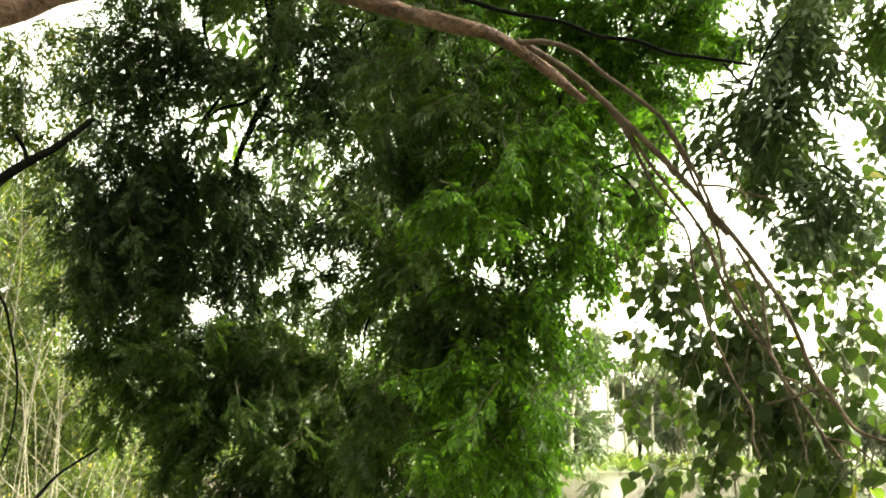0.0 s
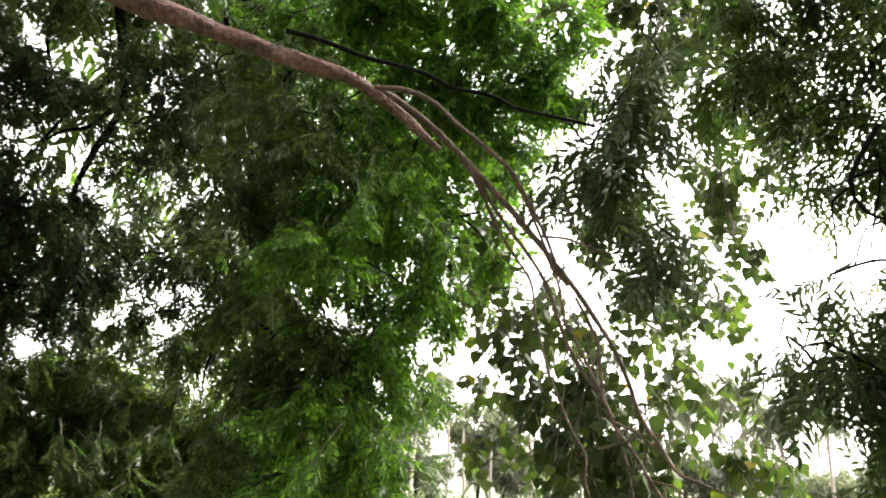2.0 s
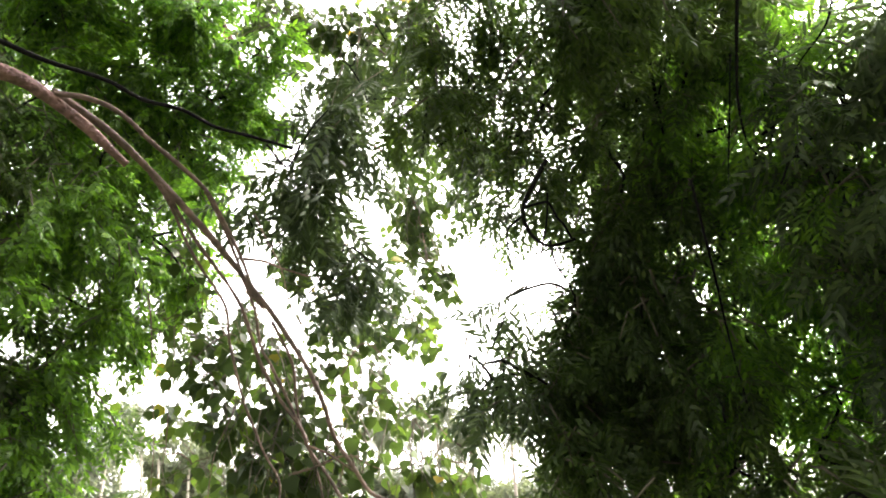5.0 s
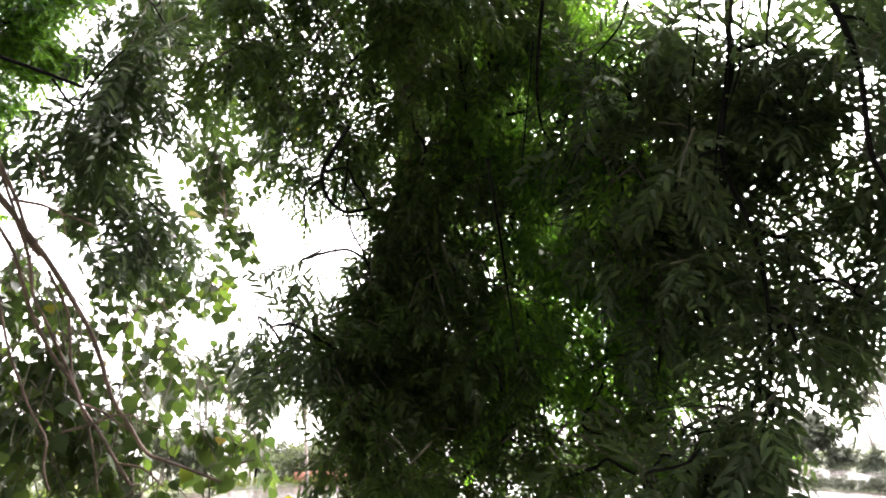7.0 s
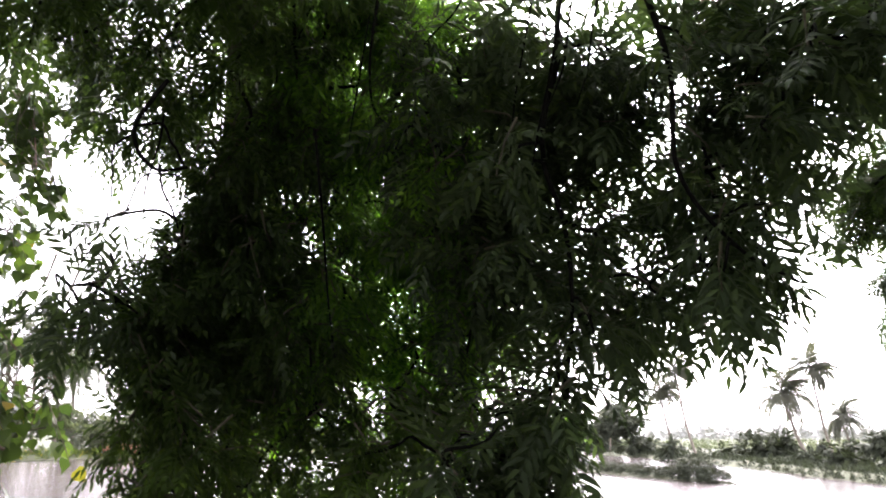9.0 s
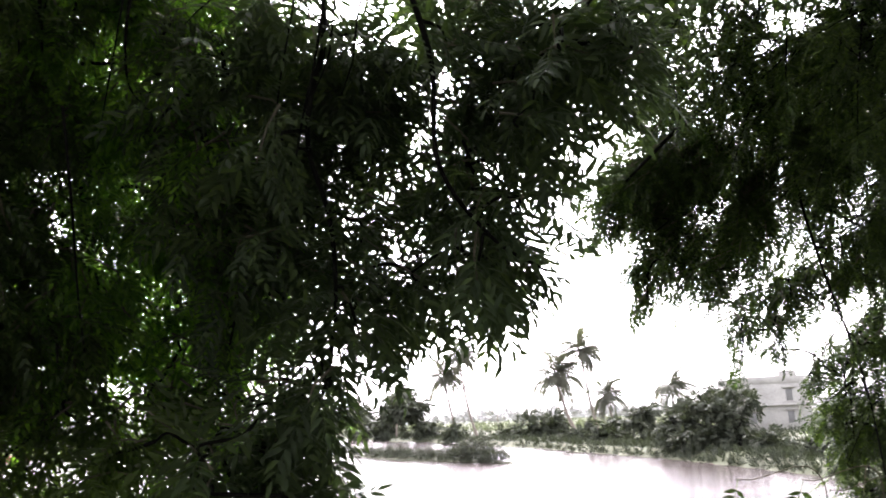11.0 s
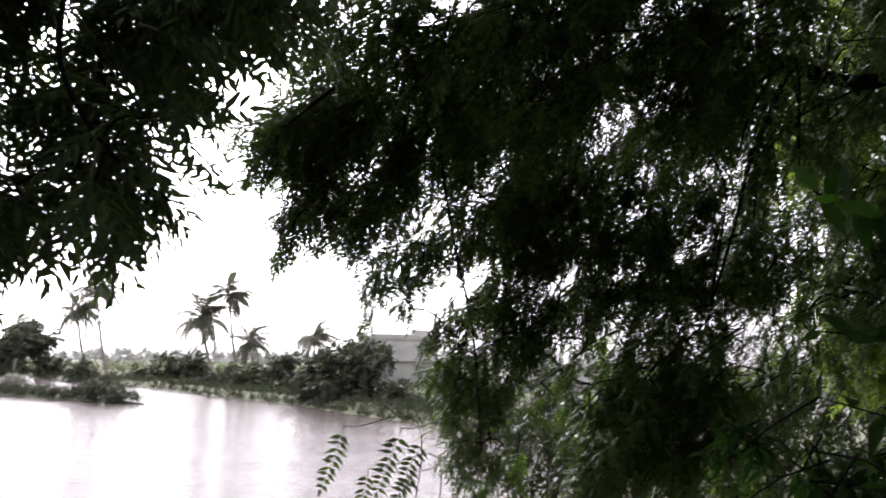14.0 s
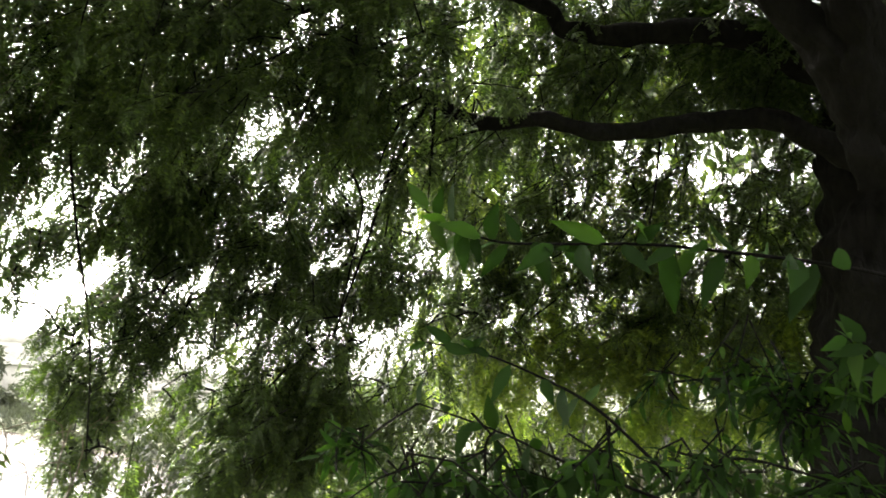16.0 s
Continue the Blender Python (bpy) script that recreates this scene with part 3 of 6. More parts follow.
NEAR_FRINGE = curtain([(2.12, 0.69, 3.40), (2.19, 0.51, 3.39), (2.21, 0.57, 3.27), (2.24, 0.57, 3.13), (2.25, 0.61, 3.04), (2.23, 0.66, 3.04), (2.20, 0.72, 3.08), (2.20, 0.64, 3.22), (2.16, 0.71, 3.29)], 0.049, 0.19, 9)
NEAR_FRINGE += curtain([(2.05, 0.97, 3.08), (2.16, 0.68, 3.16), (2.16, 0.72, 3.11), (2.13, 0.84, 3.04), (2.10, 0.91, 2.99), (2.07, 0.96, 3.00)], 0.049, 0.19, 10)
NEAR_FRINGE += curtain([(1.99, 1.07, 2.90), (2.04, 0.98, 2.91), (2.00, 1.05, 2.79), (2.00, 1.05, 2.68), (1.97, 1.09, 2.59), (1.87, 1.23, 2.60), (1.89, 1.22, 2.74), (1.96, 1.11, 2.79)], 0.048, 0.18, 11)
NEAR_FRINGE += curtain([(2.09, 0.55, 3.64), (2.15, 0.27, 3.64), (2.19, 0.32, 3.53), (2.19, 0.43, 3.49), (2.20, 0.48, 3.42), (2.17, 0.58, 3.44)], 0.052, 0.20, 12)
SISTER_DARK = curtain([(1.19, 1.85, 4.13), (1.78, 1.30, 4.18), (1.93, 1.48, 3.80), (1.65, 1.87, 3.62), (1.55, 1.92, 3.67), (1.36, 2.02, 3.70)], 0.102, 0.81, 13)
SISTER_DARK += curtain([(1.72, 1.82, 3.61), (1.86, 1.64, 3.68), (2.01, 1.75, 2.90), (1.74, 2.00, 2.90), (1.66, 2.05, 3.02), (1.64, 2.03, 3.19), (1.67, 1.98, 3.28), (1.78, 1.87, 3.37), (1.74, 1.85, 3.51)], 0.098, 1.64, 14)
SISTER_DARK += curtain([(1.67, 1.99, 2.91), (2.22, 1.41, 2.90), (2.23, 1.39, 2.80), (2.18, 1.45, 2.57), (1.66, 2.00, 2.58), (1.70, 1.97, 2.75)], 0.096, 0.81, 15)
SISTER_GREEN = curtain([(1.90, 1.68, 3.91), (2.18, 1.33, 3.90), (2.30, 1.42, 3.54), (2.38, 1.39, 3.35), (2.40, 1.46, 3.06), (2.38, 1.52, 2.90), (2.11, 1.86, 2.91)], 0.100, 1.09, 16)
SISTER_GREEN += curtain([(2.08, 1.57, 4.20), (2.23, 1.38, 4.19), (2.32, 1.51, 3.92), (2.21, 1.68, 3.90)], 0.108, 0.84, 17)
SISTER_GREEN += curtain([(2.08, 1.36, 3.56), (2.24, 1.24, 3.30), (2.27, 1.27, 3.09), (2.26, 1.34, 2.74), (2.18, 1.47, 2.66), (2.17, 1.44, 3.04)], 0.085, 0.35, 18)
SISTER_GREEN += curtain([(1.88, 1.46, 3.78), (2.11, 1.19, 3.72), (2.20, 1.18, 3.53), (2.11, 1.38, 3.44), (1.99, 1.52, 3.49)], 0.077, 0.36, 19)
SISTER_TIPS = curtain([(1.41, 2.14, 3.10), (1.48, 2.08, 3.16), (1.59, 1.99, 3.23), (1.64, 2.00, 3.03), (1.52, 2.08, 3.03)], 0.052, 0.43, 20)
SISTER_TIPS += curtain([(1.49, 2.04, 3.29), (1.54, 2.00, 3.35), (1.58, 1.99, 3.29), (1.54, 2.02, 3.26)], 0.043, 0.22, 21)
SISTER_TIPS += curtain([(1.60, 2.04, 2.68), (1.67, 2.00, 2.70), (1.68, 1.98, 2.62), (1.63, 2.03, 2.63)], 0.052, 0.25, 22)
SISTER_TIPS += curtain([(1.31, 1.97, 3.73), (1.52, 1.88, 3.66), (1.51, 1.91, 3.61), (1.39, 1.98, 3.62)], 0.052, 0.25, 23)
RAIN_SPRAY = curtain([(4.55, 0.68, 3.97), (4.57, 0.31, 4.04), (4.67, 0.16, 3.67), (4.71, 0.35, 3.43), (4.66, 0.66, 3.50), (4.61, 0.76, 3.70)], 0.115, 0.75, 24)
RAIN_SPRAY += curtain([(4.48, 0.40, 4.28), (4.51, -0.26, 4.23), (4.65, -0.23, 3.73), (4.68, 0.05, 3.67), (4.64, 0.21, 3.79), (4.59, 0.61, 3.85), (4.58, 0.72, 3.82), (4.56, 0.51, 4.02)], 0.159, 1.13, 25)
RAIN_SPRAY += curtain([(4.66, 0.66, 3.54), (4.65, 0.48, 3.69), (4.67, 0.19, 3.67), (4.71, 0.03, 3.50), (4.71, 0.35, 3.40), (4.68, 0.57, 3.47)], 0.130, 0.98, 26)
RAIN_SPRAY += curtain([(4.78, 0.32, 3.28), (4.77, 0.15, 3.43), (4.76, -0.22, 3.43), (4.79, -0.18, 3.24), (4.80, 0.08, 3.21)], 0.123, 0.91, 27)
RAIN_TIPS = curtain([(4.53, 0.79, 3.77), (4.54, 0.60, 3.85), (4.58, 0.49, 3.76), (4.56, 0.69, 3.74)], 0.063, 0.33, 28)
RAIN_TIPS += curtain([(4.60, 0.75, 3.51), (4.60, 0.62, 3.57), (4.64, 0.48, 3.48), (4.62, 0.68, 3.45)], 0.063, 0.33, 29)
RAIN_TIPS += curtain([(4.44, 0.59, 4.20), (4.43, 0.40, 4.26), (4.50, 0.39, 4.08), (4.48, 0.58, 4.08)], 0.063, 0.33, 30)
RAIN_TIPS += curtain([(4.58, 0.61, 3.40), (4.59, 0.54, 3.39), (4.61, 0.61, 3.23), (4.60, 0.64, 3.23)], 0.031, 0.33, 31)
RAIN_TIPS += curtain([(4.65, 0.19, 3.18), (4.65, 0.15, 3.18), (4.67, 0.19, 2.93), (4.67, 0.21, 2.93)], 0.031, 0.33, 32)
RAIN_TIPS += curtain([(4.65, 0.05, 3.18), (4.65, 0.00, 3.17), (4.67, -0.00, 2.98), (4.67, 0.02, 2.98)], 0.031, 0.33, 33)
RAIN_TIPS += curtain([(4.74, -0.03, 2.93), (4.72, -0.40, 3.12), (4.72, -0.51, 2.97), (4.75, -0.16, 2.84)], 0.069, 0.33, 34)
RAIN_TIPS += curtain([(4.71, -0.03, 3.30), (4.69, -0.26, 3.43), (4.69, -0.42, 3.34), (4.72, -0.19, 3.21)], 0.069, 0.33, 35)
RAIN_TIPS += curtain([(4.63, -0.20, 2.36), (4.63, -0.45, 2.49), (4.60, -0.49, 2.27), (4.61, -0.29, 2.19)], 0.073, 0.33, 36)
RAIN_MID = curtain([(4.62, -0.23, 4.21), (4.59, -0.79, 4.10), (4.70, -0.83, 3.61), (4.79, -0.55, 3.39), (4.82, -0.11, 3.42), (4.76, -0.04, 3.74)], 0.177, 1.20, 37)
RAIN_MID += curtain([(5.00, -0.29, 3.50), (4.71, -1.33, 3.95), (4.66, -1.67, 3.63), (4.78, -1.54, 3.16), (4.93, -1.05, 3.09), (5.02, -0.51, 3.21)], 0.185, 0.87, 38)
RAIN_MID += curtain([(4.79, -0.27, 2.91), (4.75, -0.53, 3.15), (4.74, -0.76, 2.98), (4.76, -0.61, 2.80), (4.77, -0.50, 2.54), (4.76, -0.40, 2.20), (4.78, -0.26, 2.33), (4.80, -0.19, 2.63)], 0.131, 1.30, 39)
RAIN_MID += curtain([(4.63, -1.05, 3.01), (4.53, -1.37, 3.09), (4.48, -1.53, 2.78), (4.51, -1.34, 2.20), (4.61, -1.02, 2.19), (4.64, -0.90, 2.24), (4.63, -1.08, 2.59)], 0.173, 1.50, 40)
RAIN_MID += curtain([(4.97, -0.62, 3.89), (4.71, -1.46, 4.15), (4.56, -1.87, 4.12), (4.68, -2.03, 3.33), (4.88, -1.59, 3.06), (5.06, -0.95, 3.02), (5.03, -0.76, 3.49)], 0.189, 0.57, 41)
RAIN_MID += curtain([(4.89, -0.78, 2.91), (4.80, -1.19, 3.02), (4.74, -1.43, 2.80), (4.79, -1.23, 2.45), (4.86, -0.86, 2.32), (4.90, -0.71, 2.54)], 0.166, 0.24, 42)
RAIN_DARK = curtain([(4.05, 0.26, 4.30), (3.91, -0.01, 4.62), (3.71, -1.38, 4.44), (3.92, -1.40, 3.91), (4.10, -0.70, 3.99), (4.18, -0.35, 3.92), (4.14, 0.12, 4.08)], 0.197, 1.06, 43)
RAIN_DARK += curtain([(3.77, -0.28, 4.57), (3.38, -1.46, 4.73), (3.67, -1.58, 4.07), (3.86, -1.17, 4.00), (4.02, -0.72, 3.86), (4.06, -0.38, 3.85)], 0.192, 0.75, 44)
RAIN_DARK += curtain([(4.42, -0.15, 4.10), (4.31, -1.04, 4.05), (4.28, -1.32, 3.92), (4.45, -0.82, 3.74), (4.51, -0.32, 3.76)], 0.197, 0.67, 45)
RAIN_RIGHT = curtain([(4.91, -1.60, 3.54), (4.62, -2.23, 3.63), (4.61, -2.42, 2.83), (4.90, -1.81, 2.67)], 0.193, 0.45, 46)
RAIN_RIGHT += curtain([(4.88, -1.27, 2.75), (4.62, -1.97, 2.85), (4.60, -1.91, 2.10), (4.82, -1.30, 2.07)], 0.185, 0.55, 47)
RAIN_RIGHT += curtain([(4.00, -1.10, 4.52), (3.75, -1.84, 4.38), (3.99, -1.91, 3.61), (4.24, -1.24, 3.77)], 0.193, 0.67, 48)
RAIN_RIGHT += curtain([(4.16, -1.97, 4.90), (3.33, -3.16, 4.85), (3.41, -3.43, 4.22), (3.70, -3.14, 4.23), (4.39, -2.16, 4.22)], 0.205, 0.92, 49)
RAIN_RIGHT += curtain([(3.44, -2.90, 4.83), (2.82, -3.52, 4.72), (3.00, -3.72, 4.01), (3.30, -3.42, 4.15), (3.48, -3.12, 4.41)], 0.200, 1.25, 50)
RAIN_RIGHT += curtain([(4.79, -2.15, 4.09), (3.58, -3.78, 4.04), (3.63, -3.94, 3.17), (4.40, -3.14, 3.02), (4.91, -2.30, 3.11)], 0.217, 0.65, 51)
RAIN_GREEN = curtain([(5.12, -2.33, 3.09), (3.82, -4.03, 3.19), (3.85, -4.04, 2.68), (4.66, -3.14, 2.56), (5.13, -2.35, 2.71)], 0.208, 0.90, 52)
RAIN_GREEN += curtain([(5.44, -1.10, 2.89), (5.26, -1.77, 2.76), (5.24, -1.79, 2.43), (5.41, -1.20, 2.41)], 0.205, 0.24, 53)
RAIN_GREEN += curtain([(5.26, -2.25, 4.26), (4.64, -3.30, 4.28), (4.06, -4.12, 3.75), (4.03, -4.26, 3.08), (5.01, -3.16, 2.89), (5.45, -2.32, 3.14)], 0.257, 0.78, 54)
RAIN_GREEN += curtain([(4.64, -2.21, 5.18), (3.70, -3.55, 5.11), (3.79, -3.85, 4.40), (4.12, -3.52, 4.42), (4.90, -2.42, 4.41)], 0.248, 0.59, 55)
FIG_LOW = [
    (1.11, 3.59, 3.36, 0.14, 0.11, 0.45), (1.08, 3.83, 3.17, 0.12, 0.17, 0.37), (1.24, 3.53, 3.45, 0.12, 0.09, 0.37),
    (1.31, 3.66, 3.19, 0.15, 0.15, 0.61), (1.46, 3.40, 3.17, 0.14, 0.16, 0.61), (1.46, 3.52, 2.94, 0.21, 0.12, 0.61),
    (1.21, 3.82, 2.91, 0.22, 0.11, 0.60), (1.72, 3.58, 3.40, 0.15, 0.15, 0.61), (1.88, 3.53, 3.28, 0.12, 0.15, 0.37),
    (1.63, 3.24, 2.95, 0.16, 0.13, 0.46), (1.93, 3.08, 2.91, 0.16, 0.09, 0.53), (2.05, 3.46, 3.09, 0.12, 0.10, 0.37),
    (2.05, 3.01, 2.90, 0.09, 0.07, 0.30), (1.39, 3.55, 2.62, 0.28, 0.14, 0.34), (1.15, 3.61, 3.61, 0.12, 0.12, 0.45),
]
FIG_LOW += [
    (1.30, 3.61, 3.43, 0.15, 0.15, 0.45), (1.02, 3.59, 3.80, 0.12, 0.15, 0.45), (1.19, 3.57, 3.20, 0.14, 0.14, 0.61),
    (0.97, 3.80, 3.44, 0.12, 0.15, 0.45),
]
FIG_HIGH = [
    (1.66, 4.32, 5.50, 0.17, 0.17, 1.18), (2.07, 4.20, 5.44, 0.17, 0.20, 1.18), (2.35, 3.98, 5.16, 0.20, 0.20, 1.18),
    (2.34, 3.82, 5.39, 0.20, 0.16, 1.18), (1.75, 4.08, 4.00, 0.14, 0.17, 0.98), (1.94, 4.08, 3.73, 0.17, 0.17, 0.98),
    (1.62, 4.04, 3.52, 0.17, 0.17, 0.98), (2.15, 4.01, 3.61, 0.14, 0.17, 0.98), (2.44, 4.07, 3.68, 0.15, 0.12, 0.90),
    (2.25, 3.66, 3.85, 0.12, 0.08, 1.38), (2.47, 4.13, 4.20, 0.14, 0.16, 1.18), (2.48, 4.27, 4.44, 0.20, 0.16, 1.18),
    (2.72, 4.11, 4.49, 0.13, 0.16, 1.18), (2.60, 4.08, 4.73, 0.23, 0.13, 1.18), (2.26, 4.07, 5.49, 0.20, 0.20, 0.98),
]
FIG_HIGH += [
    (1.87, 4.30, 5.42, 0.20, 0.20, 0.98), (2.08, 4.15, 5.09, 0.20, 0.20, 0.98), (2.88, 3.89, 4.73, 0.20, 0.13, 1.18),
    (1.60, 4.42, 3.76, 0.15, 0.12, 0.79), (1.25, 4.52, 3.75, 0.12, 0.15, 0.79),
]
FIG_BOTTOM = [
    (1.44, 3.50, 3.15, 0.19, 0.19, 1.18), (1.34, 3.34, 2.86, 0.18, 0.18, 1.12), (1.59, 3.25, 2.81, 0.18, 0.13, 0.99),
    (1.80, 3.03, 2.90, 0.13, 0.09, 0.74), (1.81, 3.34, 3.16, 0.12, 0.12, 0.98), (1.94, 2.95, 2.80, 0.11, 0.09, 0.61),
    (1.64, 3.11, 2.65, 0.30, 0.09, 0.99), (2.14, 3.76, 3.64, 0.17, 0.11, 0.49), (1.63, 3.34, 2.66, 0.21, 0.11, 0.99),
    (1.25, 3.80, 2.63, 0.20, 0.12, 0.74), (1.63, 3.45, 2.93, 0.19, 0.14, 1.18),
]
SHRUB = [
    (2.78, -0.97, 2.52, 0.12, 0.09, 0.70), (2.44, -0.98, 2.46, 0.17, 0.06, 0.90), (2.36, -1.16, 2.49, 0.15, 0.08, 0.80),
    (2.20, -1.40, 2.52, 0.15, 0.08, 0.80), (2.11, -1.67, 2.53, 0.16, 0.08, 0.90), (2.28, -1.94, 2.78, 0.16, 0.11, 0.80),
    (2.09, -1.99, 2.67, 0.15, 0.12, 1.00), (1.87, -1.90, 2.51, 0.13, 0.09, 1.00), (1.99, -2.07, 2.81, 0.09, 0.10, 0.90),
    (2.41, -1.80, 2.74, 0.09, 0.09, 0.40), (2.36, -1.32, 2.37, 0.47, 0.06, 1.00),
]
THICKET = [
    (-3.51, 7.63, 4.36, 0.33, 0.28, 0.90), (-3.16, 7.88, 3.91, 0.28, 0.33, 0.90), (-2.89, 7.52, 3.28, 0.26, 0.31, 0.90),
    (-3.26, 7.32, 3.62, 0.26, 0.31, 0.90), (-2.65, 7.09, 2.47, 0.29, 0.29, 0.90), (-2.85, 7.01, 2.89, 0.29, 0.25, 0.90),
    (-3.66, 8.02, 4.83, 0.35, 0.29, 0.70), (-3.39, 8.16, 4.77, 0.24, 0.24, 0.60), (-3.25, 7.28, 3.95, 0.31, 0.31, 0.60),
    (-3.22, 7.78, 4.30, 0.22, 0.28, 0.50), (-2.92, 6.96, 3.23, 0.34, 0.29, 0.70), (-2.31, 6.69, 2.73, 0.32, 0.21, 0.80),
    (-2.67, 6.54, 2.56, 0.32, 0.28, 0.80), (-2.18, 6.74, 2.90, 0.18, 0.14, 0.60), (-2.58, 5.64, 4.86, 0.21, 0.21, 1.00),
]
THICKET += [
    (-2.33, 5.71, 4.99, 0.21, 0.17, 0.70), (-2.60, 5.53, 5.10, 0.17, 0.17, 0.90), (-2.30, 5.88, 4.56, 0.17, 0.17, 0.90),
    (-2.53, 5.75, 4.63, 0.21, 0.17, 0.80), (-2.22, 5.63, 5.28, 0.13, 0.13, 0.50), (-2.40, 5.91, 4.32, 0.17, 0.13, 0.80),
    (-2.08, 6.23, 2.29, 0.38, 0.17, 0.70), (-3.78, 7.03, 3.74, 0.63, 1.05, 0.90), (-1.20, 5.46, 2.43, 0.14, 0.11, 0.80),
    (-2.44, 5.55, 5.23, 0.26, 0.17, 0.80), (-2.23, 5.78, 4.93, 0.17, 0.17, 0.80), (-2.65, 5.69, 4.64, 0.17, 0.17, 0.80),
    (-2.73, 6.27, 4.50, 0.28, 0.18, 0.80), (-2.71, 6.93, 4.14, 0.25, 0.20, 0.80), (-2.69, 6.49, 3.45, 0.28, 0.28, 0.80),
]
THICKET += [
    (-2.44, 6.64, 2.89, 0.28, 0.23, 0.80),
]
BACK_BUSH = [
    (-0.72, 9.07, 3.62, 0.35, 0.27, 0.90), (-1.56, 9.42, 3.87, 0.37, 0.31, 0.80), (-0.39, 9.13, 2.95, 0.35, 0.35, 0.80),
    (5.46, 4.46, 4.47, 0.41, 0.55, 0.80), (4.41, 3.44, 5.51, 0.35, 0.31, 0.90), (5.89, 3.89, 4.42, 0.28, 0.28, 0.80),
    (7.33, -5.73, 2.37, 0.59, 0.41, 1.00), (8.25, -4.37, 2.51, 0.53, 0.35, 1.00), (9.58, -3.91, 2.63, 0.59, 0.33, 0.90),
    (8.59, -5.71, 2.54, 0.39, 0.39, 0.60), (7.51, -7.03, 3.10, 0.66, 0.39, 0.90), (10.84, -3.37, 2.58, 0.58, 0.36, 0.80),
    (6.25, -6.85, 2.77, 0.65, 0.47, 1.00), (7.94, -4.86, 2.20, 0.71, 0.35, 1.00), (6.98, -6.13, 2.34, 0.65, 0.41, 1.00),
]
FIG_LIMB = ([(-1.77, 2.42, 3.55), (-1.51, 2.53, 3.79), (-1.18, 2.66, 3.97), (-0.89, 2.71, 4.13), (-0.53, 2.78, 4.23), (-0.24, 2.80, 4.18), (-0.02, 2.85, 4.15), (0.18, 2.83, 4.09), (0.37, 2.84, 4.05), (0.54, 2.87, 3.96), (0.69, 2.89, 3.85)], 0.055, 0.014)
FIG_ARM_F = ([(1.96, 3.96, 4.65), (2.31, 4.07, 4.58), (2.45, 4.10, 4.31), (2.34, 3.81, 3.94)], 0.008, 0.003)
NEEM_ARM = ([(-0.72, 3.80, 5.40), (-0.69, 4.08, 4.97), (-0.66, 4.24, 4.69), (-0.65, 4.33, 4.48), (-0.78, 4.41, 4.20), (-0.84, 4.45, 4.02), (-0.87, 4.51, 3.77), (-0.77, 4.57, 3.60), (-0.69, 4.64, 3.29)], 0.028, 0.006)
NEEM_ARM_B = ([(-0.65, 4.32, 4.51), (-0.78, 4.35, 4.36), (-0.94, 4.34, 4.29), (-1.13, 4.36, 4.07)], 0.012, 0.004)
NEEM_ARM_C = ([(-0.20, 3.88, 5.06), (-0.16, 4.04, 4.79), (-0.09, 4.11, 4.65), (-0.02, 4.20, 4.46), (-0.04, 4.30, 4.22)], 0.014, 0.005)
NEEM_ARM_D = ([(-0.68, 4.27, 4.61), (-0.86, 4.31, 4.43), (-1.02, 4.35, 4.19), (-1.10, 4.42, 3.91), (-1.06, 4.49, 3.66)], 0.01, 0.004)
NEEM_ARM_E = ([(-0.84, 4.45, 4.02), (-0.68, 4.54, 3.84), (-0.53, 4.59, 3.71), (-0.45, 4.54, 3.52)], 0.009, 0.004)
NEEM_ARM_F = ([(-0.93, 4.02, 4.98), (-0.99, 4.16, 4.69), (-0.94, 4.25, 4.52), (-0.89, 4.31, 4.40)], 0.01, 0.004)
NEEM_STEM = ([(-0.00, 3.46, 4.04), (-0.02, 3.47, 3.85), (0.00, 3.56, 3.55), (0.03, 3.60, 3.32), (0.11, 3.63, 3.17)], 0.002, 0.0014)
NEEM_STEM_B = ([(0.11, 3.64, 3.03), (0.07, 3.65, 2.94), (0.07, 3.65, 2.86), (0.04, 3.65, 2.79), (0.01, 3.65, 2.72)], 0.003, 0.002)
NEEM_STEM_C = ([(0.07, 3.65, 2.86), (0.14, 3.65, 2.79), (0.21, 3.65, 2.73)], 0.003, 0.002)
SISTER_STEM = ([(1.78, 1.76, 4.34), (1.87, 1.83, 4.16), (1.94, 1.90, 3.97), (1.97, 1.93, 3.76), (2.08, 1.98, 3.42), (2.18, 2.05, 3.05), (2.23, 2.09, 2.60)], 0.028, 0.016)
SISTER_STEM_B = ([(1.93, 1.78, 4.42), (2.04, 1.86, 4.22), (2.13, 1.93, 4.00), (2.26, 1.98, 3.69), (2.36, 2.00, 3.36), (2.43, 2.01, 2.95)], 0.02, 0.008)
SISTER_STEM_C = ([(2.02, 1.57, 4.16), (2.12, 1.63, 3.96), (2.16, 1.66, 3.85), (2.17, 1.72, 3.75), (2.18, 1.75, 3.68), (2.23, 1.72, 3.64), (2.27, 1.69, 3.60)], 0.012, 0.006)
NEAR_STEM = ([(1.83, 0.85, 3.94), (1.95, 0.94, 3.70), (1.94, 0.94, 3.58), (1.93, 0.97, 3.46), (1.96, 0.99, 3.35), (1.98, 0.95, 3.18), (2.01, 0.96, 2.95), (2.00, 1.01, 2.73)], 0.009, 0.004)
NEAR_STEM_B = ([(1.79, 0.75, 3.87), (1.96, 0.69, 3.54), (1.99, 0.69, 3.29), (2.02, 0.59, 3.12), (2.01, 0.47, 3.03)], 0.008, 0.003)
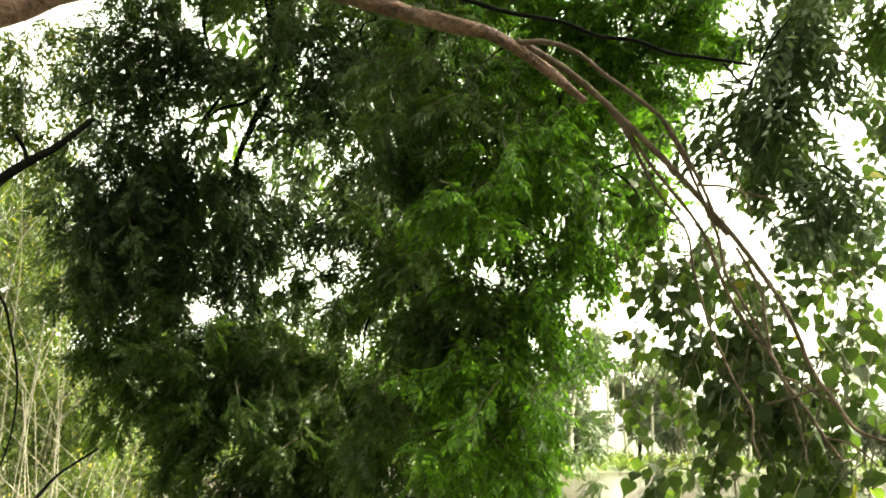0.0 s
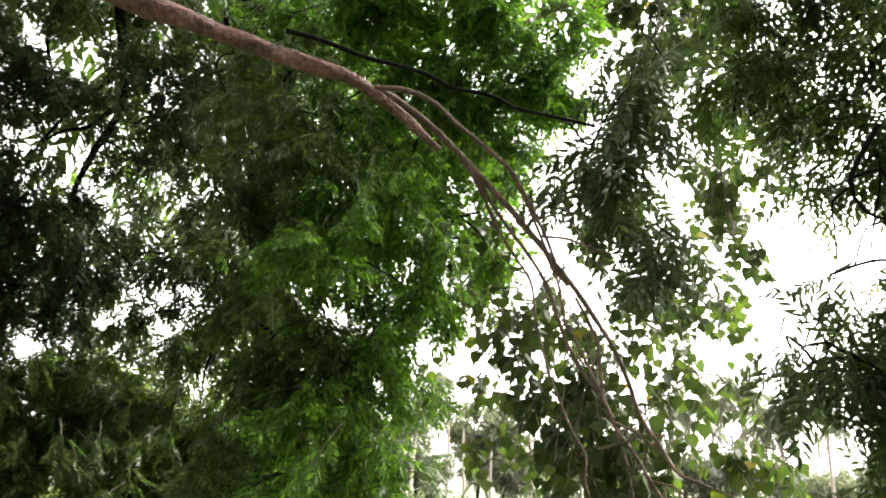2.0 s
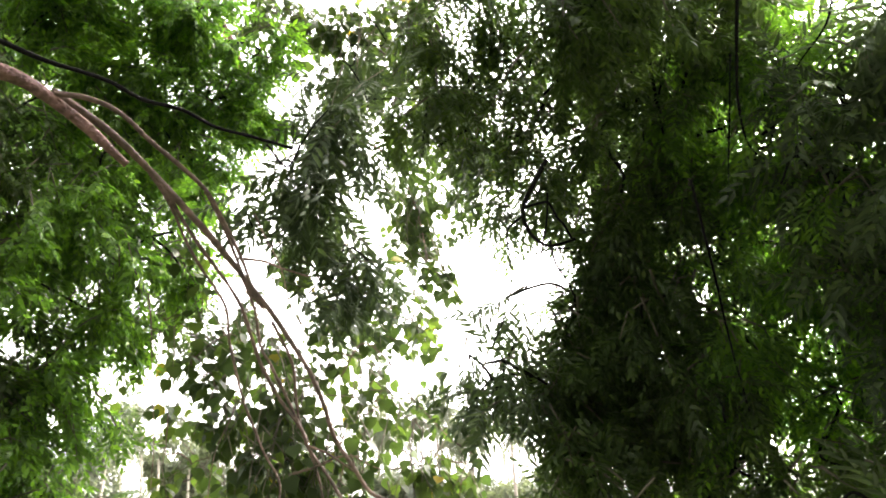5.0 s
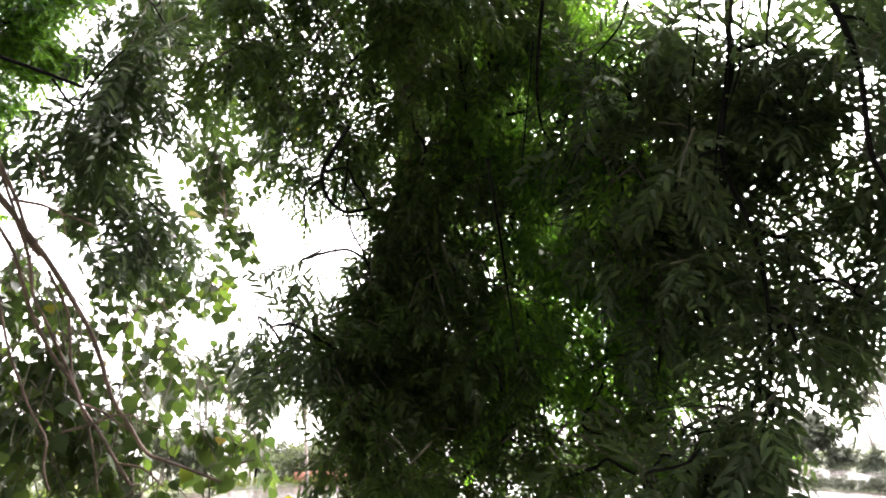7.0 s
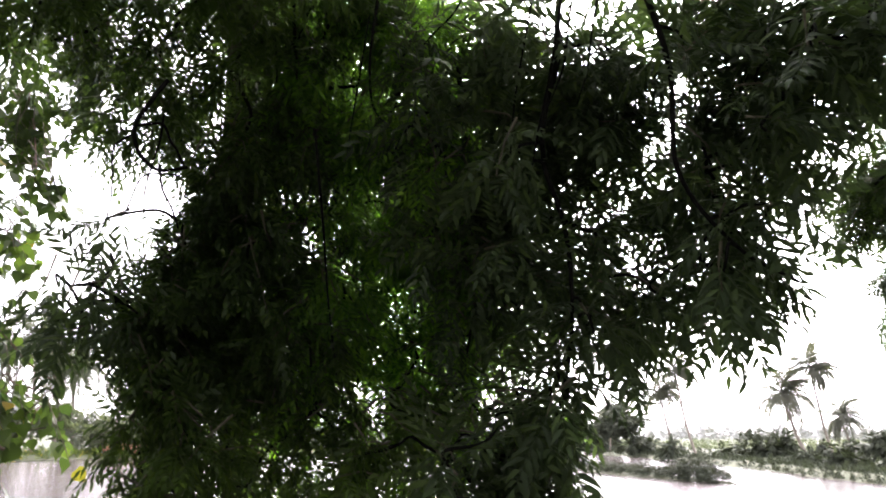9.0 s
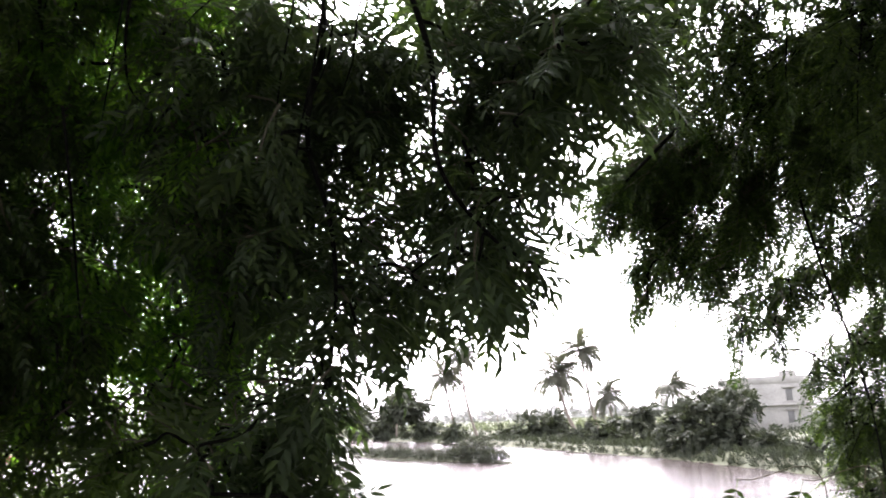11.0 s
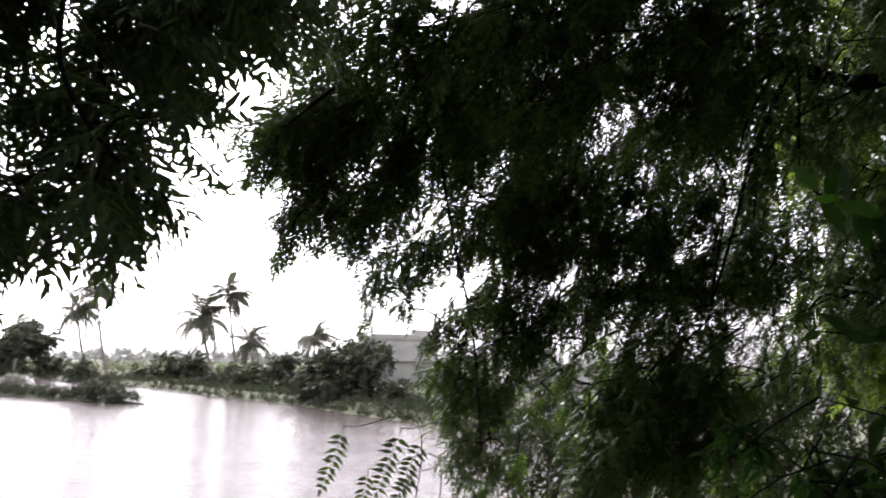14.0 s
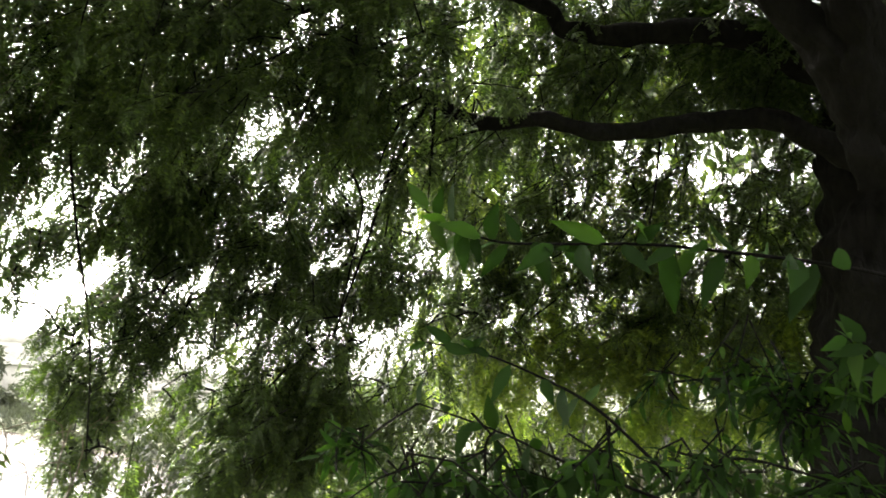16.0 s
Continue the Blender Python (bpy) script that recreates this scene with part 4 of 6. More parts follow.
SISTER_LOOP = ([(1.35, 1.56, 3.48), (1.33, 1.60, 3.42), (1.32, 1.62, 3.38), (1.33, 1.63, 3.35), (1.35, 1.63, 3.32), (1.38, 1.62, 3.30), (1.40, 1.60, 3.30), (1.43, 1.58, 3.31)], 0.0053, 0.0035)
SISTER_LOOP_B = ([(1.32, 1.62, 3.38), (1.35, 1.60, 3.39), (1.37, 1.59, 3.39), (1.39, 1.59, 3.36), (1.40, 1.58, 3.34), (1.42, 1.58, 3.31)], 0.0035, 0.0027)
SISTER_LOOP_C = ([(1.36, 1.58, 3.41), (1.37, 1.60, 3.36), (1.37, 1.62, 3.31), (1.37, 1.64, 3.25), (1.38, 1.65, 3.20)], 0.0027, 0.0018)
SISTER_LOOP_D = ([(1.33, 1.63, 3.37), (1.31, 1.65, 3.35), (1.30, 1.66, 3.33), (1.31, 1.67, 3.27), (1.32, 1.69, 3.20), (1.31, 1.72, 3.13), (1.29, 1.74, 3.08)], 0.0027, 0.0014)
SISTER_LOOP_E = ([(1.38, 1.61, 3.31), (1.40, 1.62, 3.26), (1.42, 1.61, 3.22), (1.44, 1.61, 3.18)], 0.0035, 0.0018)
SISTER_LOOP_F = ([(1.35, 1.67, 3.21), (1.36, 1.64, 3.28), (1.39, 1.61, 3.29), (1.42, 1.59, 3.29)], 0.0022, 0.0018)
HANGING = [([(1.78, 0.84, 3.73), (1.82, 0.87, 3.64), (1.86, 0.92, 3.51), (1.89, 0.97, 3.39), (1.91, 1.01, 3.25)], 0.0048, 0.0018),
    ([(1.83, 0.83, 3.75), (1.88, 0.88, 3.63), (1.91, 0.91, 3.55), (1.92, 0.96, 3.46)], 0.0036, 0.0012),
    ([(1.86, 0.78, 3.74), (1.90, 0.83, 3.63), (1.93, 0.86, 3.54), (1.95, 0.90, 3.47)], 0.0036, 0.0012),
    ([(1.79, 0.90, 3.76), (1.84, 0.96, 3.64), (1.88, 1.02, 3.48), (1.92, 1.06, 3.33)], 0.003, 0.0012),
    ([(1.65, 1.50, 3.94), (1.71, 1.56, 3.80), (1.77, 1.60, 3.64)], 0.006, 0.0036),
    ([(1.61, 1.54, 3.94), (1.67, 1.59, 3.81), (1.74, 1.64, 3.63)], 0.0048, 0.0024)]
HANGING += [([(1.73, 1.28, 3.89), (1.78, 1.35, 3.75), (1.81, 1.39, 3.64), (1.85, 1.41, 3.55), (1.89, 1.39, 3.50)], 0.0054, 0.0018),
    ([(1.77, 1.53, 3.49), (1.84, 1.56, 3.28), (1.88, 1.57, 3.08), (1.91, 1.56, 2.88)], 0.0036, 0.0024),
    ([(1.97, 1.34, 3.40), (1.98, 1.38, 3.27), (2.01, 1.38, 3.16)], 0.0018, 0.0012),
    ([(1.87, 1.13, 3.86), (1.89, 1.18, 3.77), (1.88, 1.25, 3.71), (1.87, 1.30, 3.66)], 0.0036, 0.0012),
    ([(1.77, 1.36, 3.75), (1.82, 1.45, 3.52), (1.84, 1.49, 3.40)], 0.0024, 0.0012)]
RAIN_COMB = [([(3.95, -1.61, 4.07), (4.01, -1.51, 4.03), (4.06, -1.42, 3.97), (4.11, -1.35, 3.90)], 0.01, 0.004),
    ([(3.95, -1.61, 4.07), (4.00, -1.56, 3.98), (4.07, -1.51, 3.85), (4.11, -1.48, 3.74)], 0.009, 0.003),
    ([(3.94, -1.65, 4.06), (4.00, -1.61, 3.94), (4.09, -1.56, 3.72), (4.14, -1.54, 3.53)], 0.009, 0.003),
    ([(3.93, -1.68, 4.04), (3.99, -1.70, 3.83), (4.05, -1.72, 3.60)], 0.008, 0.003),
    ([(3.96, -1.59, 4.06), (4.05, -1.50, 3.92), (4.12, -1.42, 3.79), (4.19, -1.34, 3.62)], 0.008, 0.003),
    ([(3.92, -1.77, 3.95), (3.93, -1.67, 4.06), (3.95, -1.58, 4.09)], 0.018, 0.012)]
RAIN_COMB += [([(4.30, -1.34, 3.84), (4.31, -1.48, 3.58), (4.37, -1.46, 3.27), (4.41, -1.43, 3.02)], 0.006, 0.003),
    ([(3.53, -2.69, 3.91), (3.59, -2.71, 3.68), (3.63, -2.71, 3.52)], 0.006, 0.003),
    ([(3.59, -2.47, 4.20), (3.65, -2.42, 4.12), (3.70, -2.39, 4.05)], 0.006, 0.003)]
FIG_TWIG = ([(0.14, 2.56, 4.05), (0.24, 2.57, 4.04), (0.37, 2.58, 4.01), (0.42, 2.58, 4.00), (0.56, 2.58, 3.98), (0.67, 2.58, 3.94), (0.78, 2.56, 3.92), (0.88, 2.55, 3.88), (0.98, 2.53, 3.86), (1.11, 2.50, 3.83)], 0.008, 0.005)
FIG_TWIG_B = ([(1.03, 2.52, 3.84), (1.10, 2.53, 3.78), (1.13, 2.49, 3.84), (1.16, 2.45, 3.90), (1.19, 2.41, 3.94)], 0.004, 0.002)
FIG_STEMS = [([(0.45, 2.89, 4.06), (0.55, 2.90, 4.01), (0.64, 2.91, 3.96), (0.77, 2.93, 3.86), (0.87, 2.94, 3.77), (0.97, 2.94, 3.67), (1.06, 2.95, 3.58), (1.13, 2.95, 3.50), (1.21, 2.94, 3.40), (1.29, 2.94, 3.29), (1.35, 2.93, 3.19), (1.39, 2.93, 3.10), (1.43, 2.92, 2.98), (1.49, 2.90, 2.88), (1.54, 2.88, 2.80), (1.60, 2.85, 2.77), (1.67, 2.82, 2.74), (1.75, 2.77, 2.70)], 0.014, 0.005),
    ([(0.45, 2.84, 4.03), (0.55, 2.83, 4.03), (0.65, 2.83, 4.00), (0.75, 2.85, 3.93), (0.85, 2.85, 3.86), (0.94, 2.86, 3.79), (0.99, 2.87, 3.72), (1.04, 2.88, 3.64), (1.08, 2.89, 3.57), (1.12, 2.90, 3.48)], 0.009, 0.006)]
FIG_STEMS += [([(0.95, 2.90, 3.80), (0.98, 2.91, 3.76), (1.04, 2.93, 3.66), (1.08, 2.94, 3.58), (1.13, 2.95, 3.48), (1.18, 2.95, 3.42)], 0.006, 0.005),
    ([(0.77, 2.93, 3.85), (0.82, 2.94, 3.79), (0.87, 2.96, 3.72), (0.91, 2.97, 3.64), (0.97, 2.98, 3.55), (1.02, 2.99, 3.49), (1.06, 2.99, 3.42), (1.08, 3.01, 3.32), (1.11, 3.02, 3.21), (1.14, 3.02, 3.11), (1.17, 3.02, 3.04), (1.21, 3.01, 2.94), (1.26, 3.00, 2.85), (1.26, 3.00, 2.76), (1.28, 2.99, 2.69)], 0.006, 0.004)]
FIG_STEMS += [([(0.80, 2.93, 3.82), (0.84, 2.94, 3.78), (0.90, 2.96, 3.70), (0.95, 2.96, 3.63), (1.02, 2.97, 3.55), (1.06, 2.97, 3.50), (1.11, 2.97, 3.42), (1.15, 2.98, 3.32), (1.19, 2.99, 3.23), (1.25, 2.98, 3.12), (1.32, 2.96, 3.02), (1.35, 2.96, 2.95), (1.41, 2.94, 2.86), (1.46, 2.92, 2.77), (1.50, 2.90, 2.70)], 0.007, 0.006),
    ([(1.09, 2.95, 3.55), (1.15, 2.96, 3.42), (1.18, 2.98, 3.30), (1.22, 2.98, 3.23), (1.28, 2.97, 3.11), (1.32, 2.96, 3.02)], 0.006, 0.005),
    ([(1.21, 2.95, 3.38), (1.28, 2.95, 3.25), (1.30, 2.96, 3.15), (1.32, 2.97, 3.04), (1.35, 2.96, 2.97)], 0.006, 0.004)]
FIG_STEMS += [([(1.35, 2.96, 2.96), (1.41, 2.93, 2.93), (1.49, 2.90, 2.87)], 0.005, 0.003),
    ([(1.30, 2.98, 2.87), (1.37, 2.95, 2.89), (1.44, 2.92, 2.92), (1.50, 2.89, 2.92)], 0.005, 0.003),
    ([(1.35, 2.96, 2.95), (1.38, 2.95, 2.86), (1.40, 2.94, 2.75), (1.41, 2.94, 2.68)], 0.005, 0.003),
    ([(1.44, 2.89, 3.19), (1.50, 2.84, 3.30), (1.59, 2.81, 3.23), (1.64, 2.80, 3.14), (1.72, 2.77, 3.04), (1.79, 2.74, 2.96), (1.86, 2.69, 2.90)], 0.003, 0.0025),
    ([(1.08, 2.94, 3.59), (1.16, 2.91, 3.58), (1.22, 2.90, 3.56), (1.31, 2.87, 3.53)], 0.006, 0.003)]
FIG_STEMS += [([(1.10, 2.83, 3.72), (1.14, 2.84, 3.65), (1.20, 2.85, 3.55), (1.24, 2.87, 3.44), (1.28, 2.88, 3.33)], 0.003, 0.002),
    ([(0.82, 3.09, 3.48), (0.84, 3.11, 3.38), (0.86, 3.14, 3.19), (0.88, 3.16, 2.99), (0.88, 3.17, 2.84)], 0.0025, 0.0015),
    ([(1.13, 3.07, 3.16), (1.12, 3.08, 3.08), (1.07, 3.11, 2.94), (1.05, 3.12, 2.75), (1.04, 3.13, 2.68)], 0.0025, 0.0015),
    ([(1.46, 2.92, 2.77), (1.53, 2.88, 2.75), (1.59, 2.85, 2.69)], 0.005, 0.003)]
RAIN_FORK = [([(2.68, -3.13, 3.76), (2.73, -3.01, 3.99), (2.77, -2.86, 4.22), (2.84, -2.72, 4.36), (2.90, -2.56, 4.50)], 0.1, 0.055),
    ([(2.69, -3.17, 3.60), (2.65, -3.04, 4.07), (2.63, -2.90, 4.37), (2.58, -2.81, 4.57)], 0.125, 0.08)]
RAIN_LIMB = ([(2.99, -3.54, 3.79), (3.12, -3.25, 3.92), (3.20, -3.08, 4.00), (3.37, -2.83, 3.99), (3.54, -2.57, 3.95), (3.63, -2.38, 3.93), (3.75, -2.16, 3.99), (3.85, -2.01, 3.96), (3.93, -1.83, 3.99), (3.98, -1.67, 4.06), (4.06, -1.49, 4.06), (4.16, -1.34, 3.94)], 0.058, 0.018)
RAIN_LIMB_B = ([(3.03, -3.52, 4.12), (3.11, -3.26, 4.25), (3.23, -3.01, 4.38), (3.33, -2.80, 4.42), (3.55, -2.54, 4.43), (3.73, -2.27, 4.45), (3.75, -2.15, 4.56), (3.77, -1.66, 4.54), (4.01, -0.94, 4.34), (4.18, -0.25, 4.15)], 0.08, 0.014)
RAIN_LIMB_C = ([(2.87, -3.56, 4.30), (3.00, -3.17, 4.59), (3.11, -2.76, 4.81), (3.90, -1.40, 4.48), (4.03, -0.67, 4.41), (4.16, -0.04, 4.23), (4.23, 0.35, 4.00), (4.26, 0.61, 3.79)], 0.035, 0.006)
RAIN_LIMB_D = ([(2.96, -3.51, 3.94), (2.96, -3.29, 4.14), (3.01, -3.07, 4.37), (3.05, -2.84, 4.56), (3.05, -2.57, 4.72)], 0.06, 0.03)
RAIN_TWIG = ([(3.99, -1.67, 4.06), (4.08, -1.60, 3.86), (4.17, -1.54, 3.65), (4.24, -1.49, 3.37), (4.32, -1.40, 3.01)], 0.012, 0.004)
RAIN_TWIG_B = ([(3.87, -1.98, 3.96), (4.04, -1.71, 3.84), (4.15, -1.59, 3.65), (4.21, -1.57, 3.41)], 0.008, 0.004)
RAIN_TWIG_C = ([(4.16, -0.17, 4.23), (4.41, -0.13, 3.79), (4.50, -0.20, 3.34), (4.54, -0.31, 2.85), (4.42, -0.34, 2.32)], 0.007, 0.003)
SHRUB_STEM = ([(1.45, -1.72, 2.89), (1.52, -1.66, 2.96), (1.59, -1.53, 2.99), (1.69, -1.37, 3.01), (1.77, -1.21, 3.02), (1.83, -1.04, 3.01), (1.90, -0.92, 3.01), (1.94, -0.83, 3.04), (1.96, -0.77, 3.07)], 0.005, 0.002)
SHRUB_SPRIG = ([(1.51, -1.80, 2.67), (1.59, -1.75, 2.78), (1.65, -1.70, 2.84), (1.68, -1.68, 2.85)], 0.005, 0.002)
RAIN_TWIG_D = ([(3.99, -1.67, 4.06), (4.06, -1.53, 4.00), (4.15, -1.43, 3.85), (4.22, -1.38, 3.66)], 0.008, 0.003)
RAIN_TWIG_E = ([(4.00, -1.62, 4.07), (4.07, -1.57, 3.94), (4.13, -1.55, 3.76), (4.21, -1.51, 3.51)], 0.007, 0.003)
RAIN_TWIG_F = ([(3.99, -1.67, 4.05), (4.03, -1.72, 3.85), (4.10, -1.70, 3.63), (4.20, -1.59, 3.38)], 0.007, 0.003)
RAIN_TWIG_G = ([(4.02, -1.57, 4.07), (4.10, -1.43, 4.01), (4.20, -1.30, 3.84), (4.29, -1.19, 3.62)], 0.007, 0.003)
SHRUB_STEM_B = ([(2.16, -1.62, 2.48), (2.21, -1.41, 2.66), (2.29, -1.28, 2.74), (2.38, -1.14, 2.80), (2.44, -1.01, 2.82)], 0.005, 0.002)
SHRUB_STEM_C = ([(2.08, -1.55, 2.44), (2.25, -1.33, 2.53), (2.35, -1.18, 2.60), (2.45, -1.00, 2.66)], 0.005, 0.002)
LEFT_BRANCH = ([(-2.11, 3.63, 3.24), (-1.80, 3.76, 3.60), (-1.63, 3.80, 3.79), (-1.48, 3.83, 3.91), (-1.34, 3.84, 4.05)], 0.03, 0.012)
LEFT_BRANCH_B = ([(-1.59, 3.81, 3.82), (-1.60, 3.78, 3.88), (-1.63, 3.75, 3.93)], 0.012, 0.008)
LEFT_DROOP = ([(-1.69, 3.65, 3.23), (-1.58, 3.71, 3.22), (-1.53, 3.75, 3.07), (-1.49, 3.78, 2.87), (-1.49, 3.79, 2.68), (-1.51, 3.77, 2.53)], 0.0066, 0.0033)
LEFT_TWIG = ([(-1.25, 3.44, 2.39), (-1.20, 3.46, 2.47), (-1.15, 3.49, 2.54), (-1.04, 3.54, 2.63)], 0.009, 0.004)

# ---- ground and river ----
SHORE = [(-180, 3), (-90, 20), (-40, 40), (-17, 57), (9, 64), (23, 92), (33, 117), (50, 130), (62, 190), (66, 130), (71, 96), (78, 66),
         (85, 49), (89, 42), (97, 30), (105, 24), (115, 16), (128, 9), (145, 3), (180, 3)]
NEAR = [(-180, 9), (-90, 9), (-30, 8), (60, 7.5), (110, 7), (145, 9), (180, 9)]
SX, SY = 0.25, 0.1


def table_at(rows, az):
    return np.interp(az, [r[0] for r in rows], [r[1] for r in rows])


def ground_height(az, r):
    far, near = table_at(SHORE, az), table_at(NEAR, az)
    n = noise.noise(Vector((r * math.sin(radians(az)) * 0.15, r * math.cos(radians(az)) * 0.15, 0)))
    if near >= far:
        return 1.05 + 0.2 * n + max(0, r - 9) * 0.02 * (1 if r < 60 else 0)
    if r < (near + far) / 2:
        return max(-1.4, 1.05 + 0.12 * n - 2.0 * max(0, r - near + 1.2) / 2.4)
    up = r - far
    return max(-1.4, 0.15 * up if up < 0 else min(0.32 * up, 0.45 + 0.001 * up) + 0.12 * n * min(1, up))


def polar(az, r, z=0.0):
    return Vector((SX + r * math.sin(radians(az)), SY + r * math.cos(radians(az)), z))


def on_ground(az, r):
    return polar(az, r, ground_height(az, r))


def build_ground():
    rings = [0.0] + list(np.geomspace(0.6, 2.0, 4)) + list(np.arange(2.5, 12, 0.5)) + list(np.geomspace(12, 260, 110)) + list(np.geomspace(300, 3800, 16))
    azs = np.arange(-180, 180, 1.5)
    sh = Shape()
    verts = [on_ground(az, r) for r in rings for az in azs]
    n = len(azs)
    faces = [(i * n + k, i * n + (k + 1) % n, (i + 1) * n + (k + 1) % n, (i + 1) * n + k) for i in range(len(rings) - 1) for k in range(n)]
    sh.add(verts, faces)
    ob = put("ground", sh.mesh("ground", True), M_EARTH, None, "grassy brown earth river banks under the trees", "structure")
    ob["category"] = "ground"
    w = Shape()
    g = np.concatenate([-np.geomspace(2500, 12, 20), [0], np.geomspace(12, 2500, 20)])
    w.add([(x, y, 0) for y in g for x in g], [(j * 41 + i, j * 41 + i + 1, (j + 1) * 41 + i + 1, (j + 1) * 41 + i) for j in range(40) for i in range(40)])
    ob = put("water", w.mesh("water", True), M_WATER, None, "calm muddy river water reflecting the white sky", "structure")
    ob["category"] = "river"


build_ground()

# ---- the trees over the path ----
NEEM_TRUNK = ([(0.45, 5.5, 0.4), (0.4, 5.4, 1.6), (0.25, 5.3, 3.0), (0.05, 5.1, 4.5), (-0.2, 4.9, 6.0), (-0.4, 4.7, 8.0)], 0.17, 0.06)
NEEM_LEADER = ([(0.05, 5.1, 4.5), (0.2, 4.6, 5.3), (0.35, 4.0, 5.6), (0.5, 3.6, 5.5)], 0.07, 0.02)
NEEM_LEADER_B = ([(-0.2, 4.9, 6.0), (-0.4, 4.8, 5.9), (-0.55, 4.5, 5.6), (-0.7, 4.2, 5.2)], 0.06, 0.028)


def neem_tree():
    t = thing("neem_tree", "tall neem tree with dense drooping feathery green foliage on the bank", "tree", (0.45, 5.5, 0.4))
    limb("trunk", NEEM_TRUNK, M_BARK, t, 14)
    specs = [NEEM_LEADER, NEEM_LEADER_B, NEEM_ARM, NEEM_ARM_B, NEEM_ARM_C, NEEM_ARM_D, NEEM_ARM_E, NEEM_ARM_F]
    for s in specs:
        limb("limb", s, M_BARK, t)
    for s in (NEEM_STEM, NEEM_STEM_B, NEEM_STEM_C):
        limb("stem", s, M_TWIG, t, 6, 0.1)
    sets = [NEEM_DARK, NEEM_LOW, NEEM_BRIGHT, NEEM_SKIRT, NEEM_TOP]
    boughs(t, sum(sets, []), specs + [NEEM_TRUNK], M_BARK, 0.007)
    boughs(t, NEEM_SPRAY, specs, M_BARK, 0.003)
    foliage(t, "foliage", NEEM_LOW, SMALL_NEEM, M_NEEM, 2.5, 0.0019, twig=0.22, droop=0.3, hang=0.3, per_twig=11, soft=0.55)
    foliage(t, "foliage", NEEM_DARK, SMALL_NEEM, M_NEEMSHADE, 2.6, 0.0019, twig=0.22, droop=0.3, hang=0.3, per_twig=11, soft=0.55)
    # Clumps on the lit edge take the lit leaf colour, the others the plain one.
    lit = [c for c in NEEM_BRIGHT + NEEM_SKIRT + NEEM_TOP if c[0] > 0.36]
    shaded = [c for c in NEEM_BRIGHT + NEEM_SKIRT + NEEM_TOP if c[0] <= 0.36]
    foliage(t, "foliage", shaded, FRONT_NEEM, M_NEEM, 2.6, 0.0021, 100, twig=0.24, droop=0.5, hang=0.4, per_twig=11, soft=0.5)
    foliage(t, "foliage", lit, FRONT_NEEM, M_NEEMLIT, 3.0, 0.0021, 100, twig=0.24, droop=0.4, hang=0.4, per_twig=11, soft=0.48)
    foliage(t, "foliage", NEEM_SPRAY, NEEM_LEAVES, M_NEEMSHADE, 2.6, 0.0045, 90, size=(0.8, 1.15), soft=0.75)
    foliage(t, "inner_foliage", inner_layer((-17, 14), (-1, 27), 4.9, 4.5, 0.28, 0.2, 1), INNER_NEEM, M_NEEMSHADE, 3.4, 0.0027, twig=0.24, droop=0.3, hang=0.3)
    # Upper crown out of view, added to shade the foliage below.
    foliage(t, "crown", [(-1.2, 5.2, 6.6, 1.8, 0.8, 1), (0.8, 5.0, 7.0, 1.8, 0.9, 1), (-0.3, 6.2, 5.5, 1.8, 1.2, 0.8), (0.5, 3.2, 7.2, 1.6, 0.6, 0.8)], ROUGH_LEAVES, M_NEEM, 2.0, 0.03, per_twig=6, twig=0.6)


SISTER_TRUNK = ([(2.75, 2.75, 0.9), (2.65, 2.65, 2.0), (2.5, 2.6, 3.2), (2.3, 2.4, 4.4), (2.2, 2.2, 5.6), (2.2, 2.0, 7.5)], 0.085, 0.04)


